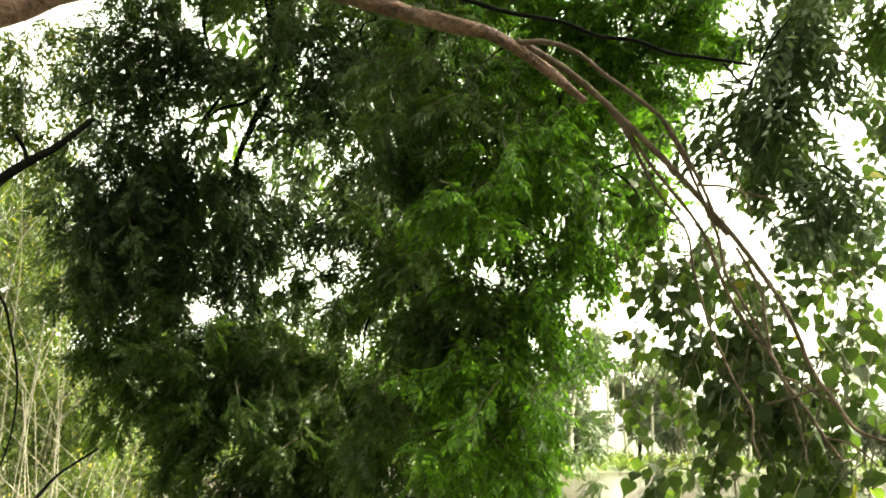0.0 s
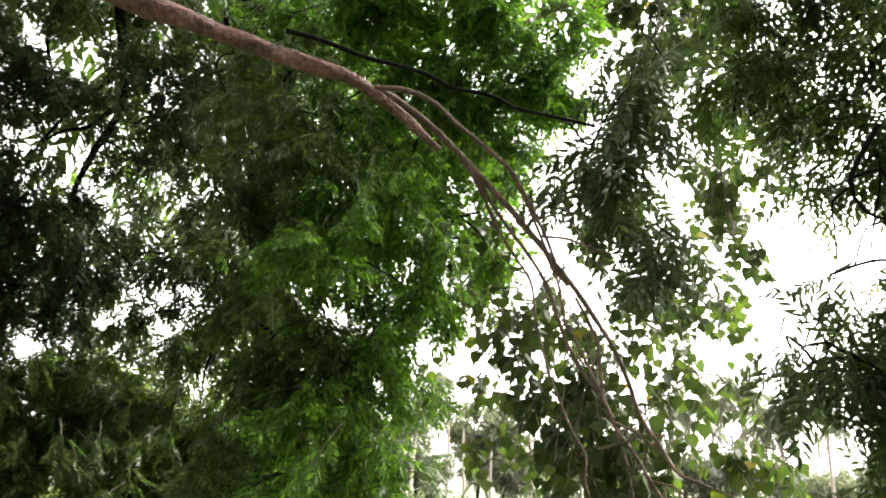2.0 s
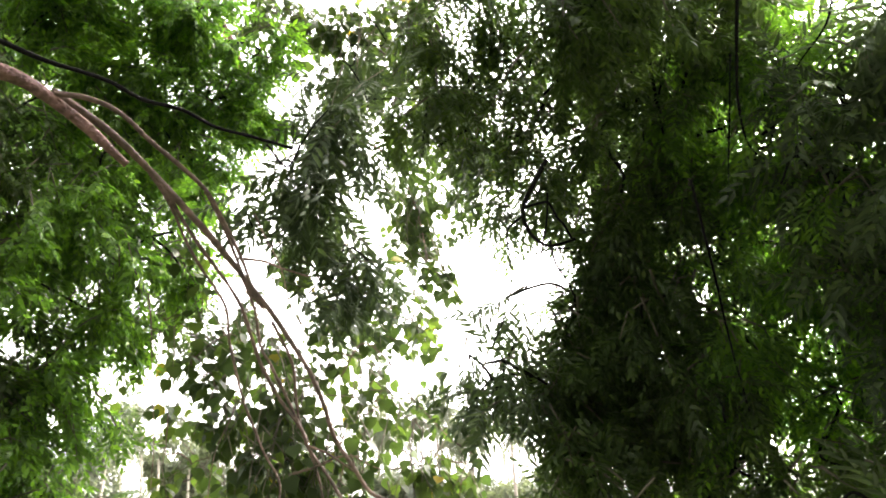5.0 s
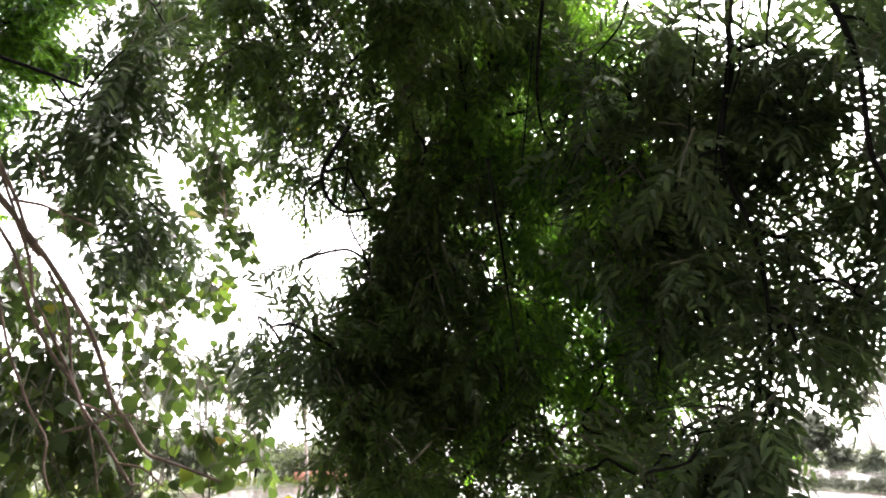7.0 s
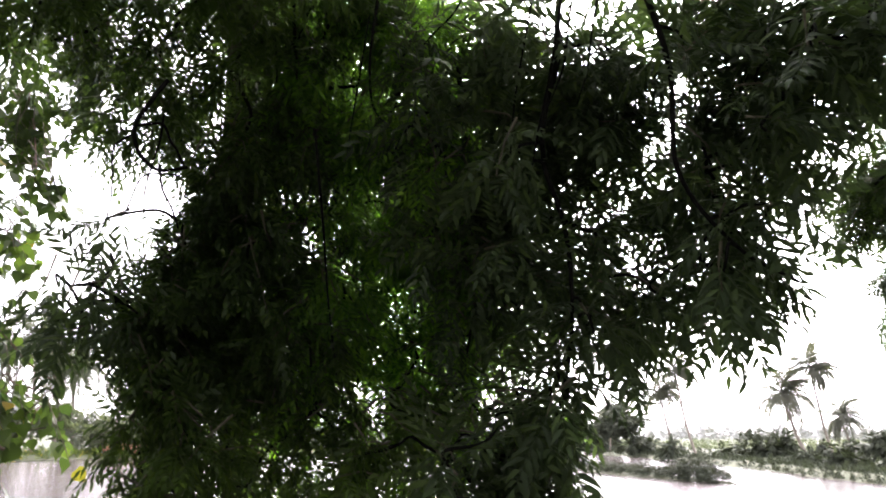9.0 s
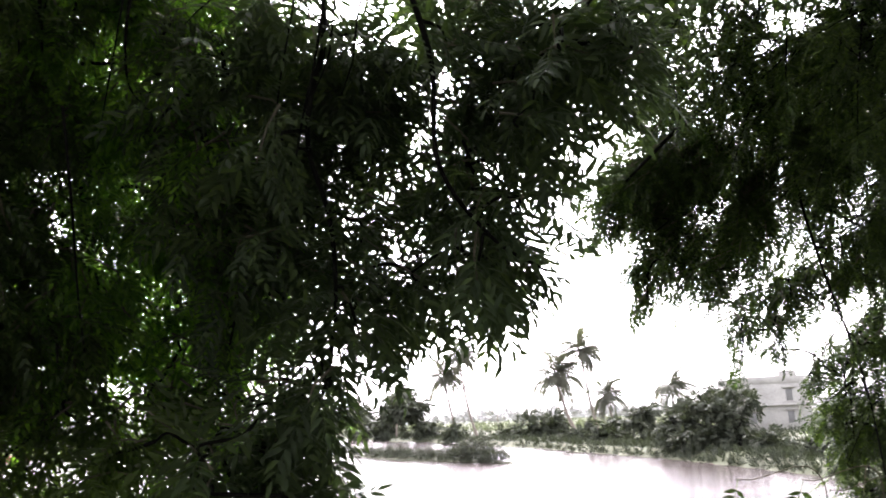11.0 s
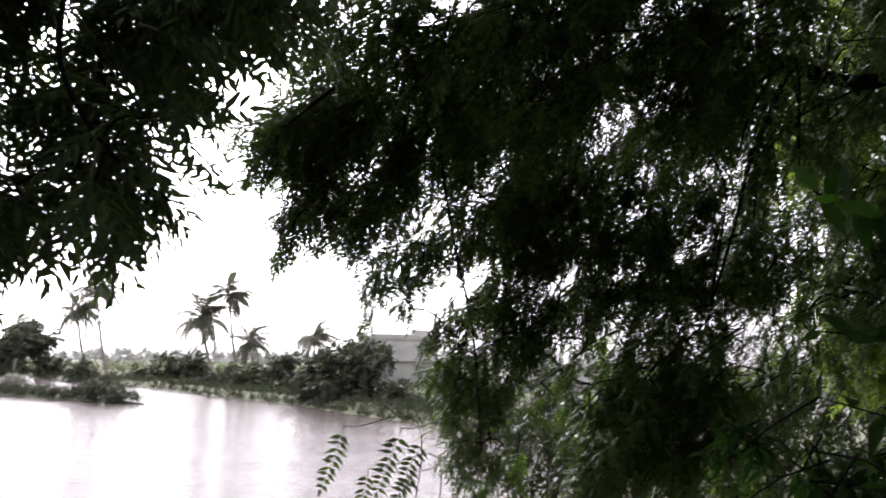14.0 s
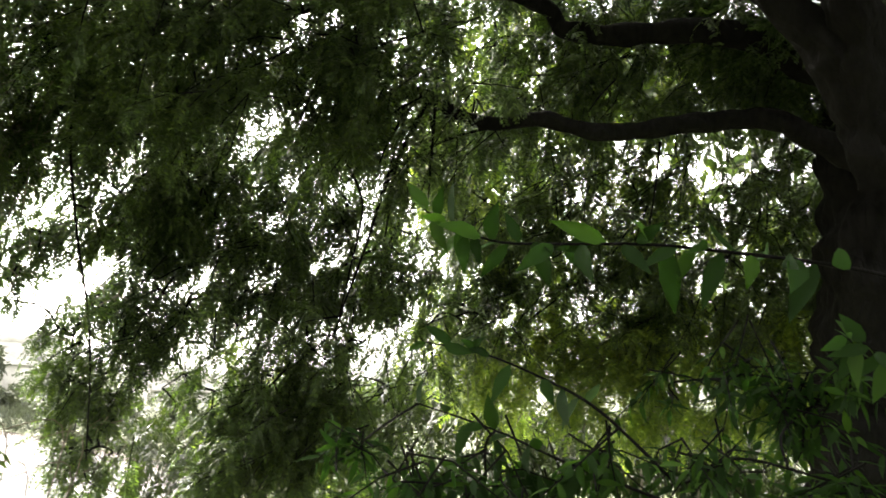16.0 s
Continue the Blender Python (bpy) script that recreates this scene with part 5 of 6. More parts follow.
def sister_neem():
    t = thing("neem_tree", "slender neem tree with dark hanging foliage and bare looping twigs", "tree", (2.75, 2.75, 0.9))
    limb("trunk", SISTER_TRUNK, M_BARK, t, 14)
    specs = [SISTER_STEM, SISTER_STEM_B, SISTER_STEM_C, SISTER_LOOP, NEAR_STEM, NEAR_STEM_B]
    for s in specs + [SISTER_LOOP_B, SISTER_LOOP_C, SISTER_LOOP_D, SISTER_LOOP_E, SISTER_LOOP_F] + HANGING:
        limb("limb", s, M_BARK, t, 7)
    high = ([SISTER_TRUNK[0][3], (2.3, 1.8, 4.9), (2.0, 1.2, 4.6), (1.9, 0.9, 4.3)], 0.04, 0.015)
    limb("limb", high, M_BARK, t, 7)
    boughs(t, SISTER_DARK + SISTER_GREEN + SISTER_TIPS + NEAR_CORE[::2] + NEAR_FRINGE, specs + [SISTER_TRUNK, high], M_BARK, 0.005)
    foliage(t, "foliage", SISTER_DARK, TINY_NEEM, M_NEEM, 1.9, 0.0011, twig=0.2, per_twig=11, droop=0.35, hang=0.35, soft=0.6)
    # The glow of the middle sheet is put into the lit leaf colour.
    foliage(t, "foliage", SISTER_GREEN, TINY_NEEM, M_NEEMLIT, 1.9, 0.0011, 100, twig=0.22, per_twig=11, droop=0.5, hang=0.4, soft=0.6)
    foliage(t, "foliage", SISTER_TIPS, SLIM_NEEM, M_NEEMSHADE, 1.9, 0.003, 120, size=(0.5, 0.75), twig=0.16, per_twig=7, droop=0.2, hang=0.3, fall=(-0.3, 0.35, 0))
    foliage(t, "inner_foliage", NEAR_CORE, SLIM_NEEM, M_NEEMSHADE, 2.0, 0.0022, size=(0.5, 0.78), twig=0.2, droop=0.1, hang=0.1, soft=0.6, fall=(0.1, -0.3, 0))
    foliage(t, "foliage", NEAR_FRINGE, SLIM_NEEM, M_NEEMSHADE, 1.4, 0.003, 260, size=(0.58, 0.86), twig=0.2, droop=0.2, hang=0.2, soft=0.5, fall=(0.15, -0.5, 0))
    # Unseen crown, there to dim the sky above the hanging foliage.
    foliage(t, "crown", [(2.3, 2.3, 6.4, 1.7, 0.8, 1), (2.4, 0.6, 6.2, 1.6, 0.6, 0.9), (0.8, 1.4, 6.8, 1.5, 0.5, 0.8), (3.6, 3.2, 5.6, 1.2, 0.8, 0.7)], ROUGH_LEAVES, M_NEEM, 2.0, 0.03, per_twig=6, twig=0.6)


RAIN_TRUNK = ([(3.5, -3.95, 0.7), (3.4, -3.85, 1.6), (3.25, -3.75, 2.6), (3.15, -3.68, 3.4), (3.2, -3.75, 4.4), (3.3, -3.9, 6.0), (3.4, -4.0, 8.0)], 0.34, 0.13)


def rain_tree():
    t = thing("tamarind_tree", "thick dark trunk tree with level limbs and fine feathery drooping leaves", "tree", (3.5, -3.95, 0.7))
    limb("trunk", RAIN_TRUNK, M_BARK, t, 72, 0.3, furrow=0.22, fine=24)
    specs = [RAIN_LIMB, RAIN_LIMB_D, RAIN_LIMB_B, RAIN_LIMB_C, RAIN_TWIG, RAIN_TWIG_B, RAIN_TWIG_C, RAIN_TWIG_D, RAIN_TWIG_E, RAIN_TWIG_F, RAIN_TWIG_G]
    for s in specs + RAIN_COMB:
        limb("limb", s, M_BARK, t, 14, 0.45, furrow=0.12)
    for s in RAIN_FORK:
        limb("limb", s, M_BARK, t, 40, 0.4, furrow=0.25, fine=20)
    sets = RAIN_SPRAY + RAIN_MID + RAIN_DARK + RAIN_RIGHT
    boughs(t, sets + RAIN_TIPS + RAIN_GREEN, specs + RAIN_FORK + RAIN_COMB, M_BARK, 0.006)
    foliage(t, "foliage", RAIN_SPRAY, FINE_LEAVES, M_RAIN, 2.2, 0.0021, 150, droop=0.2, hang=0.3, fall=(0.1, 0.9, -0.25), soft=0.55, twig=0.42)
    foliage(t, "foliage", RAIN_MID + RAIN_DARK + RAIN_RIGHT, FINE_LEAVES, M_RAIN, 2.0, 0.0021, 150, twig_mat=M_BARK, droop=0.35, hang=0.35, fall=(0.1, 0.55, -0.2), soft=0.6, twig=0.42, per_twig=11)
    foliage(t, "foliage", RAIN_TIPS, FINE_LEAVES, M_RAIN, 2.6, 0.0021, 60, size=(0.7, 1.0), droop=0.3, hang=0.3, fall=(0.1, 0.6, -0.3), soft=0.5, twig=0.24, per_twig=7)
    # Sunlight on this rear foliage is put into its leaf colour.
    foliage(t, "outer_foliage", RAIN_GREEN, FINE_LEAVES, M_RAINLIT, 2.0, 0.0045, droop=0.35, hang=0.35, size=(1.2, 1.6), soft=0.6)
    # Unseen crown, thickened with added clumps to keep sky light off the limbs.
    foliage(t, "crown", [(3.5, -2.6, 6.2, 2.0, 0.8, 1), (4.6, -0.8, 6.0, 1.9, 0.8, 1), (2.0, -1.8, 6.6, 1.8, 0.6, 0.9), (5.4, -3.6, 5.2, 1.6, 1.0, 0.8), (1.0, -4.0, 6.4, 2.0, 0.7, 0.8), (1.6, 0.0, 5.8, 1.5, 0.6, 1), (3.0, -1.0, 5.4, 1.4, 0.6, 1), (2.2, -2.6, 5.6, 1.4, 0.6, 1), (4.4, 0.8, 5.4, 1.2, 0.6, 0.8)], ROUGH_LEAVES, M_RAIN, 2.4, 0.03, per_twig=6, twig=0.6)


FIG_TRUNK = ([(-2.6, 2.0, 1.0), (-2.5, 2.05, 2.0), (-2.2, 2.2, 3.0), (-1.77, 2.42, 3.55)], 0.14, 0.072)
FIG_LEADER = ([(-2.4, 2.1, 2.5), (-2.5, 2.4, 3.8), (-2.2, 3.0, 5.4), (-1.2, 4.0, 6.6), (0.6, 4.4, 6.4), (1.4, 4.6, 5.6), (1.7, 4.6, 5.0)], 0.09, 0.012)


def fig_tree():
    t = thing("fig_tree", "leaning fig tree with pinkish smooth limb and hanging heart-shaped leaves", "tree", (-2.6, 2.0, 1.0))
    limb("trunk", FIG_TRUNK, M_FIGBARK, t, 14)
    specs = [FIG_LIMB, FIG_ARM_F, FIG_LEADER]
    for s in specs:
        limb("limb", s, M_FIGBARK, t, 14, 0.34)
    for s in FIG_STEMS:
        limb("stem", s, M_FIGSTEM, t, 8, 0.2)
    for s in (FIG_TWIG, FIG_TWIG_B):
        limb("twig", s, M_BARK, t, 6)
    sets = FIG_LOW + FIG_HIGH + FIG_BOTTOM
    boughs(t, sets, FIG_STEMS + specs[1:], M_FIGSTEM, 0.003)
    foliage(t, "foliage", sets, FIG_LEAVES, M_FIG, 1.35, 0.0013, 300, per_twig=6, twig=0.36, droop=0.7, hang=0.9)
    # Unseen crown; clumps over and behind the viewpoint are added to block sky light.
    foliage(t, "crown", [(-2.2, 3.2, 6.4, 1.5, 0.7, 0.8), (-0.6, 0.8, 7.2, 1.8, 0.5, 0.6), (-2.5, 0.0, 6.2, 1.8, 0.7, 1), (-1.5, -2.5, 6.4, 1.8, 0.7, 1), (-4.0, 2.0, 5.5, 1.6, 1.0, 1), (-0.5, -1.0, 6.0, 1.6, 0.6, 1), (-4.0, -2.0, 5.5, 1.8, 1.0, 1), (0.3, 0.3, 5.7, 1.2, 0.5, 1)], ROUGH_LEAVES, M_FIG, 2.0, 0.03, per_twig=6, twig=0.6)


neem_tree()
sister_neem()
rain_tree()
fig_tree()


def screen_tree(az, r, height, seed):
    """An unseen close-grown tree, added behind the viewpoint to block sky light."""
    rr = random.Random(seed)
    g = on_ground(az, r)
    t = thing("tree", "unseen leafy tree added behind the viewpoint to block sky light", "tree", g, "wood behind the path")
    limb("trunk", ([tuple(g - Vector((0, 0, 0.2))), tuple(g + Vector((0.1, 0.1, height * 0.5))), tuple(g + Vector((-0.1, 0.1, height * 0.9)))], 0.16, 0.05), M_BARK, t, 9)
    cl = [(g.x + rr.uniform(-1.5, 1.5), g.y + rr.uniform(-1.5, 1.5), g.z + height * rr.uniform(0.15, 1.0), rr.uniform(1.0, 1.5), rr.uniform(0.7, 1.0), 1) for k in range(9)]
    foliage(t, "foliage", cl, ROUGH_LEAVES, M_NEEMSHADE, 2.6, 0.09, per_twig=6, twig=0.9, size=(1.5, 2.0))


# A ring of added trees out of view keeps the foliage fronts dark.
for k, (az, r) in enumerate(((166, 6.5), (192, 7.2), (220, 6.6), (248, 7.4), (276, 6.8), (302, 7.6), (152, 8.5))):
    screen_tree(az - 360 if az > 180 else az, r, 7.5 + (k * 13 % 5) * 0.4, 700 + k)


# ---- undergrowth ----
def shrub():
    base = on_ground(128, 2.6)
    t = thing("shrub", "leafy green shrub with broad pointed leaves on thin arching stems", "shrub", base)
    specs = [SHRUB_STEM, SHRUB_STEM_B, SHRUB_STEM_C, SHRUB_SPRIG]
    for s in specs:
        limb("stem", s, M_BARK, t, 6, 0.1)
    for k in range(7):
        az, r = 108 + 6 * k, 2.3 + 0.1 * (k % 3)
        g, top = on_ground(az, r + 0.2), polar(az - 2, r, 2.3 + 0.12 * (k % 2))
        limb("stem", ([tuple(g), tuple((g + top) / 2 + Vector((0.05, 0.04, 0))), tuple(top)], 0.01, 0.005), M_BARK, t, 6, 0.1)
    boughs(t, SHRUB, specs, M_BARK, 0.004)
    foliage(t, "foliage", SHRUB, BUSHLET, M_SHRUB, 3.2, 0.0011, 200, per_twig=9, twig=0.35, droop=0.1, hang=0.3, twig_mat=M_BARK)
    rr = random.Random(31)
    meshes = [sh.mesh("leaf") for sh in SHRUB_LEAVES]
    for me in meshes:
        me.materials.append(M_SHRUB)
    for spec, keep in ((SHRUB_STEM, 0.9), (SHRUB_STEM_B, 0.6), (SHRUB_STEM_C, 0.6), (SHRUB_SPRIG, 1.0)):
        pts = smooth_line(spec[0], 6)
        for k in range(len(pts) // 4, len(pts)):
            if rr.random() > keep:
                continue
            way = np.array([rr.uniform(-0.6, 0.3), rr.uniform(-0.2, 0.8), rr.uniform(-0.9, 0.5)])
            m = frames_of(pts[k:k + 1], way[None], np.array([[rr.uniform(-1, 0.2), rr.uniform(0, 1), rr.uniform(0, 0.8)]]), np.array([rr.uniform(0.8, 1.45) * (1.15 - 0.5 * k / len(pts))]))[0]
            ob = new("leaf", meshes[k % 4])
            ob.parent, ob.matrix_parent_inverse = t, Matrix.Translation(-t.location)
            ob.matrix_basis = Matrix(m.tolist())


def sapling():
    base = on_ground(86, 2.7)
    t = thing("sapling", "young feathery-leaved sapling rising from the bank", "sapling", base)
    rr = random.Random(5)
    meshes = [pinnate(9, 0.2, 0.034, 0.013, 0.35 + 0.2 * k, 120 + k, 0.05, 1, 66, 0.15, True).mesh("leaf") for k in range(3)]
    for me in meshes:
        me.materials.append(M_RAIN)
    for k, (az, el, d) in enumerate(((88.2, -4.2, 2.5), (91.8, -4.3, 2.4), (93.2, -4.9, 2.6), (89.8, -6.8, 2.5), (92.6, -6.9, 2.5))):
        top = polar(az, d, 2.74 + d * math.tan(radians(el)))
        mid = base.lerp(top, 0.8) + Vector((0.12, -0.24, 0.18))
        limb("stem", ([tuple(base), tuple(mid), tuple(top)], 0.003, 0.0012), M_TWIG, t, 5, 0.1)
        ob = new("leaf", meshes[k % 3])
        ob.parent, ob.matrix_parent_inverse = t, Matrix.Translation(-t.location)
        q = radians(az)
        face = np.array([[-math.sin(q), -math.cos(q), 0.3]])
        m = frames_of(np.array([tuple(top)]), np.array([[math.cos(q) * rr.uniform(-0.7, -0.2), -math.sin(q) * rr.uniform(-0.7, -0.2), -1.0]]), face, np.array([rr.uniform(0.8, 1.0)]))[0]
        ob.matrix_basis = Matrix(m.tolist())


sapling()


def thicket():
    base = on_ground(-24, 7)
    t = thing("thicket", "tangled thicket of dry stalks and yellow-green leaves on the bank", "bush", base)
    n = 320
    az, r = rng.uniform(-46, -17, n), rng.uniform(6.0, 9.0, n)
    az[:40] = rng.uniform(-19, -11, 40)
    a = np.array([tuple(on_ground(x, y)) for x, y in zip(az, r)])
    tall = np.interp(az, [-46, -25, -19, -12], [5.2, 4.2, 2.2, 0.9])[:, None] * rng.uniform(0.5, 1.1, (n, 1))
    lean = rng.normal(size=(n, 3)) * np.array([1.1, 1.1, 0.35])
    b = a + np.array([0, 0, 0.6]) * tall + lean * 0.2
    c = a + np.array([0, 0, 0.95]) * tall + lean * 0.9
    put("stalk_tangle", tubes("stalk_tangle", a, b, c, 0.006, 0.002), M_DRY, t, "dry pale stalks", "stuff")
    for s in (LEFT_BRANCH, LEFT_BRANCH_B, LEFT_DROOP, LEFT_TWIG):
        limb("branch", s, M_BARK, t, 7)
    foliage(t, "foliage", THICKET + inner_layer((-36, -18), (-4, 13), 9.2, 3.5, 0.34, 0.8, 4), BUSH_LEAVES, M_PALE, 2.8, 0.005, 60, size=(0.38, 0.62), per_twig=6, twig=0.5, twig_mat=M_TWIG)


def back_bush(clumps, label, mat=M_PALE):
    c = clumps[0]
    t = thing("bush", label, "bush", (c[0], c[1], 0.6))
    for x, y, z, rh, rv, d in clumps:
        limb("stem", ([(x, y, -0.3), (x + 0.1, y, z * 0.5), (x, y + 0.1, z)], 0.03, 0.01), M_TWIG, t, 6)
    foliage(t, "foliage", clumps, BUSH_LEAVES, mat, 2.2, 0.012, per_twig=6, twig=0.5, size=(0.75, 1.1), twig_mat=M_BARK)


shrub()
thicket()
back_bush(BACK_BUSH[:3], "bright leafy bush at the water's edge behind the neem")
back_bush(BACK_BUSH[3:6], "bright green bush behind the slender neem tree")
hedge = [(*polar(100 + 4.5 * k, 11 + (k % 3), 1.6 + 0.5 * (k % 2)), 0.8, 0.8, 0.9) for k in range(11)]
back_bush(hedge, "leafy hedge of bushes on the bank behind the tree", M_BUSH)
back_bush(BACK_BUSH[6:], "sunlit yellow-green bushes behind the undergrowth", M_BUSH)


# ---- far bank ----
def frond(length, seed):
    """A palm frond: an arched midrib with hanging strips."""
    r = random.Random(seed)
    sh = Shape()

    def rib(s):
        return np.array([length * (s - 0.25 * s * s), 0, length * (0.42 * s - 0.6 * s * s)])

    add_tube(sh, [rib(k / 5) for k in range(6)], 0.05, 0.012, 4)
    for k in range(30):
        s = 0.12 + 0.88 * k / 30
        for sgn in (-1, 1):
            blade(sh, rib(s), (0.55, sgn * 0.75, r.uniform(-0.75, -0.25)), (0, 0, 1), length * 0.27 * (1.1 - 0.5 * s), 0.075, 0, 0.1, 1)
    return sh


FRONDS = [frond(3.1 + 0.15 * (k % 4), 100 + k).mesh("frond") for k in range(8)]
# Fronds carry haze in their colour, the second four more of it.
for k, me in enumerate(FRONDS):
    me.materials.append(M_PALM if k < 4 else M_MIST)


def blown(yaw):
    """Turns a frond's bearing a little downwind."""
    return yaw - 38 * math.sin(radians(yaw + 100))


def palm(az, r, crown_z, lean=(0, 0), size=1.0, seed=0):
    rr = random.Random(seed)
    g = on_ground(az, r)
    t = thing("coconut_palm", "tall leaning coconut palm with ragged grey-green fronds on the far bank", "palm tree", g, "palms on the far bank")
    top = polar(az, r, crown_z)
    foot = g + Vector((lean[0], lean[1], -0.1))
    pts = [tuple(foot), tuple(foot.lerp(top, 0.35) + Vector((lean[0], lean[1], 0)) * -0.12), tuple(foot.lerp(top, 0.7) + Vector((lean[0], lean[1], 0)) * -0.06), tuple(top)]
    limb("trunk", (pts, 0.15 * size, 0.085 * size), M_PALMTRUNK, t, 8, 0.1)
    for k in range(31):
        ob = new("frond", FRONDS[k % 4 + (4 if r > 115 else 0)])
        ob.parent, ob.matrix_parent_inverse = t, Matrix.Translation(-t.location)
        up = rr.uniform(-75, 45) if k > 7 else rr.uniform(-40, -5)
        ob.matrix_basis = Matrix.Translation(top) @ pose(0, 0, 0, rr.uniform(-15, 15), -up - 25 + rr.uniform(-15, 15), blown(k * 137.5 + rr.uniform(-15, 15))) @ Matrix.Scale(size * rr.uniform(0.85, 1.1), 4)
    return t


PALMS = [(76.6, 90, 6.8, (0.3, -2), 1.25),
         (78.3, 90, 9.1, (0.3, -1.5), 1.1),
         (70.3, 108, 10.6, (0.3, -2), 1.25),
         (69.3, 111, 8.0, (0.3, -1.8), 1.25),
         (66.2, 132, 6.7, (0.3, 0.4), 1.1),
         (79.7, 82, 4.3, (0.3, -1.4), 0.85),
         (83.9, 62, 4.3, (0.3, -0.3), 0.65),
         (28.4, 126, 14.1, (0.3, -1), 1.8),
         (30.2, 123, 15.1, (0.3, -0.5), 1.9),
         (32.4, 126, 12.4, (0.3, -0.5), 1.9),
         (35.0, 120, 11.4, (0.3, -0.4), 1.75),
         (26.4, 128, 13.8, (0.3, 0.5), 1.8),
         (31.6, 133, 11.6, (0.3, 0.3), 1.7)]
for k, (az, r, z, lean, size) in enumerate(PALMS):
    palm(az, r, z, lean, size, k)


def far_tree(az, r, height, width, seed, label, mat=None, trunk=0.12, base=0.1):
    rr = random.Random(seed)
    g = on_ground(az, r)
    t = thing("tree", label, "tree", g, "trees on the far bank")
    limb("trunk", ([tuple(g - Vector((0, 0, 0.3))), tuple(g + Vector((0.2, 0, height * 0.4))), tuple(g + Vector((0, 0.2, height * 0.75)))], trunk, trunk * 0.5), M_BARK, t, 7)
    cl = []
    for k in range(9):
        q, s = rr.uniform(0, 6.28), rr.uniform(0.2, 0.75)
        zz = height * rr.uniform(base + 0.15, 0.88)
        cl.append((g.x + math.cos(q) * s * width / 2, g.y + math.sin(q) * s * width / 2, g.z + zz, width * rr.uniform(0.18, 0.3), height * rr.uniform(0.1, 0.17), 1))
    for k in range(3):
        limb("limb", ([tuple(g + Vector((0.1, 0, height * 0.3))), tuple((Vector(cl[k][:3]) + g) / 2 + Vector((0, 0, height * 0.25))), cl[k][:3]], trunk * 0.5, trunk * 0.2), M_BARK, t, 5)
    k = max(0.55, r / 60)
    foliage(t, "foliage", cl, FAR_LEAVES, mat or M_FAR, 1.8 if mat else 2.8, 0.085 * k * k, per_twig=6, twig=0.7 * k, droop=0.0, hang=0.1, size=(0.78 * k, 1.18 * k))
    return t


FAR_LEAVES = [pinnate(3, 0.6, 0.3, 0.17, 0.3, 200 + k, 0.1, 0) for k in range(3)]
DARK_BUSH = "dense dark rounded tree at the far water's edge"
FAR = [(85.8, 54, 4.2, 6.2),
       (87.7, 52, 2.9, 3.7),
       (84.0, 54, 2.3, 3.9),
       (84.3, 58, 3.4, 2.7),
       (87.3, 54, 2.4, 2.1),
       (81.8, 70, 2.8, 3.2),
       (79.5, 74, 2.0, 3.9),
       (78.0, 82, 1.0, 2.2),
       (74.9, 100, 3.2, 3.6),
       (76.2, 100, 2.7, 3.9),
       (69.9, 106, 2.2, 2.5),
       (67.5, 123, 7.1, 8.9),
       (65.3, 144, 5.8, 7.6),
       (63.7, 167, 7.3, 6.6),
       (89.5, 48, 1.3, 2.5),
       (92.3, 44, 1.3, 2.6),
       (95.5, 40, 1.6, 2.4),
       (99.4, 36, 2.1, 2.1),
       (101.9, 30, 1.6, 1.8),
       (104.4, 27, 1.5, 1.6),
       (83.4, 60, 1.2, 2.8),
       (80.6, 72, 0.9, 2.4),
       (72.9, 100, 1.1, 2.6)]
for k, (az, r, h, w) in enumerate(FAR):
    far_tree(az, r, h, w, 300 + k, DARK_BUSH, base=-0.1)
GROVE = "hazy grey-green tree of the grove across the river"
for k in range(26):
    az = -26 + 2.6 * k + random.Random(k).uniform(-0.8, 0.8)
    r = table_at(SHORE, az) + 8 + 10 * random.Random(k + 50).random()
    tall = 0.075 if az < 24 else 0.035
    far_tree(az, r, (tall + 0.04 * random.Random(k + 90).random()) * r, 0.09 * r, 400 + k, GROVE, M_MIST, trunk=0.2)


def bare_trunk(az, r, h, seed):
    g = on_ground(az, r)
    t = thing("eucalyptus_tree", "slim pale-trunked tree standing in the far grove", "tree", g, "pale trunks across the river")
    rr = random.Random(seed)
    limb("trunk", ([tuple(g - Vector((0, 0, 0.2))), tuple(g + Vector((rr.uniform(-0.4, 0.4), 0, h * 0.5))), tuple(g + Vector((rr.uniform(-0.8, 0.8), 0.3, h)))], 0.16, 0.07), M_PALESTEM, t, 7)
    cl = [(g.x + rr.uniform(-1.2, 1.2), g.y + rr.uniform(-1, 1), g.z + h * rr.uniform(0.75, 1.05), 1.0, 0.7, 0.7) for k in range(5)]
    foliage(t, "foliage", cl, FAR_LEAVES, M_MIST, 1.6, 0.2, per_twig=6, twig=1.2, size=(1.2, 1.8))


for k, az in enumerate((9.4, 10.6, 11.8, 13.0, 14.6, 15.8, 17.0, 18.4, 20.4)):
    bare_trunk(az, table_at(SHORE, az) + 5 + (k % 3) * 2, 8 + (k * 37 % 5), 500 + k)


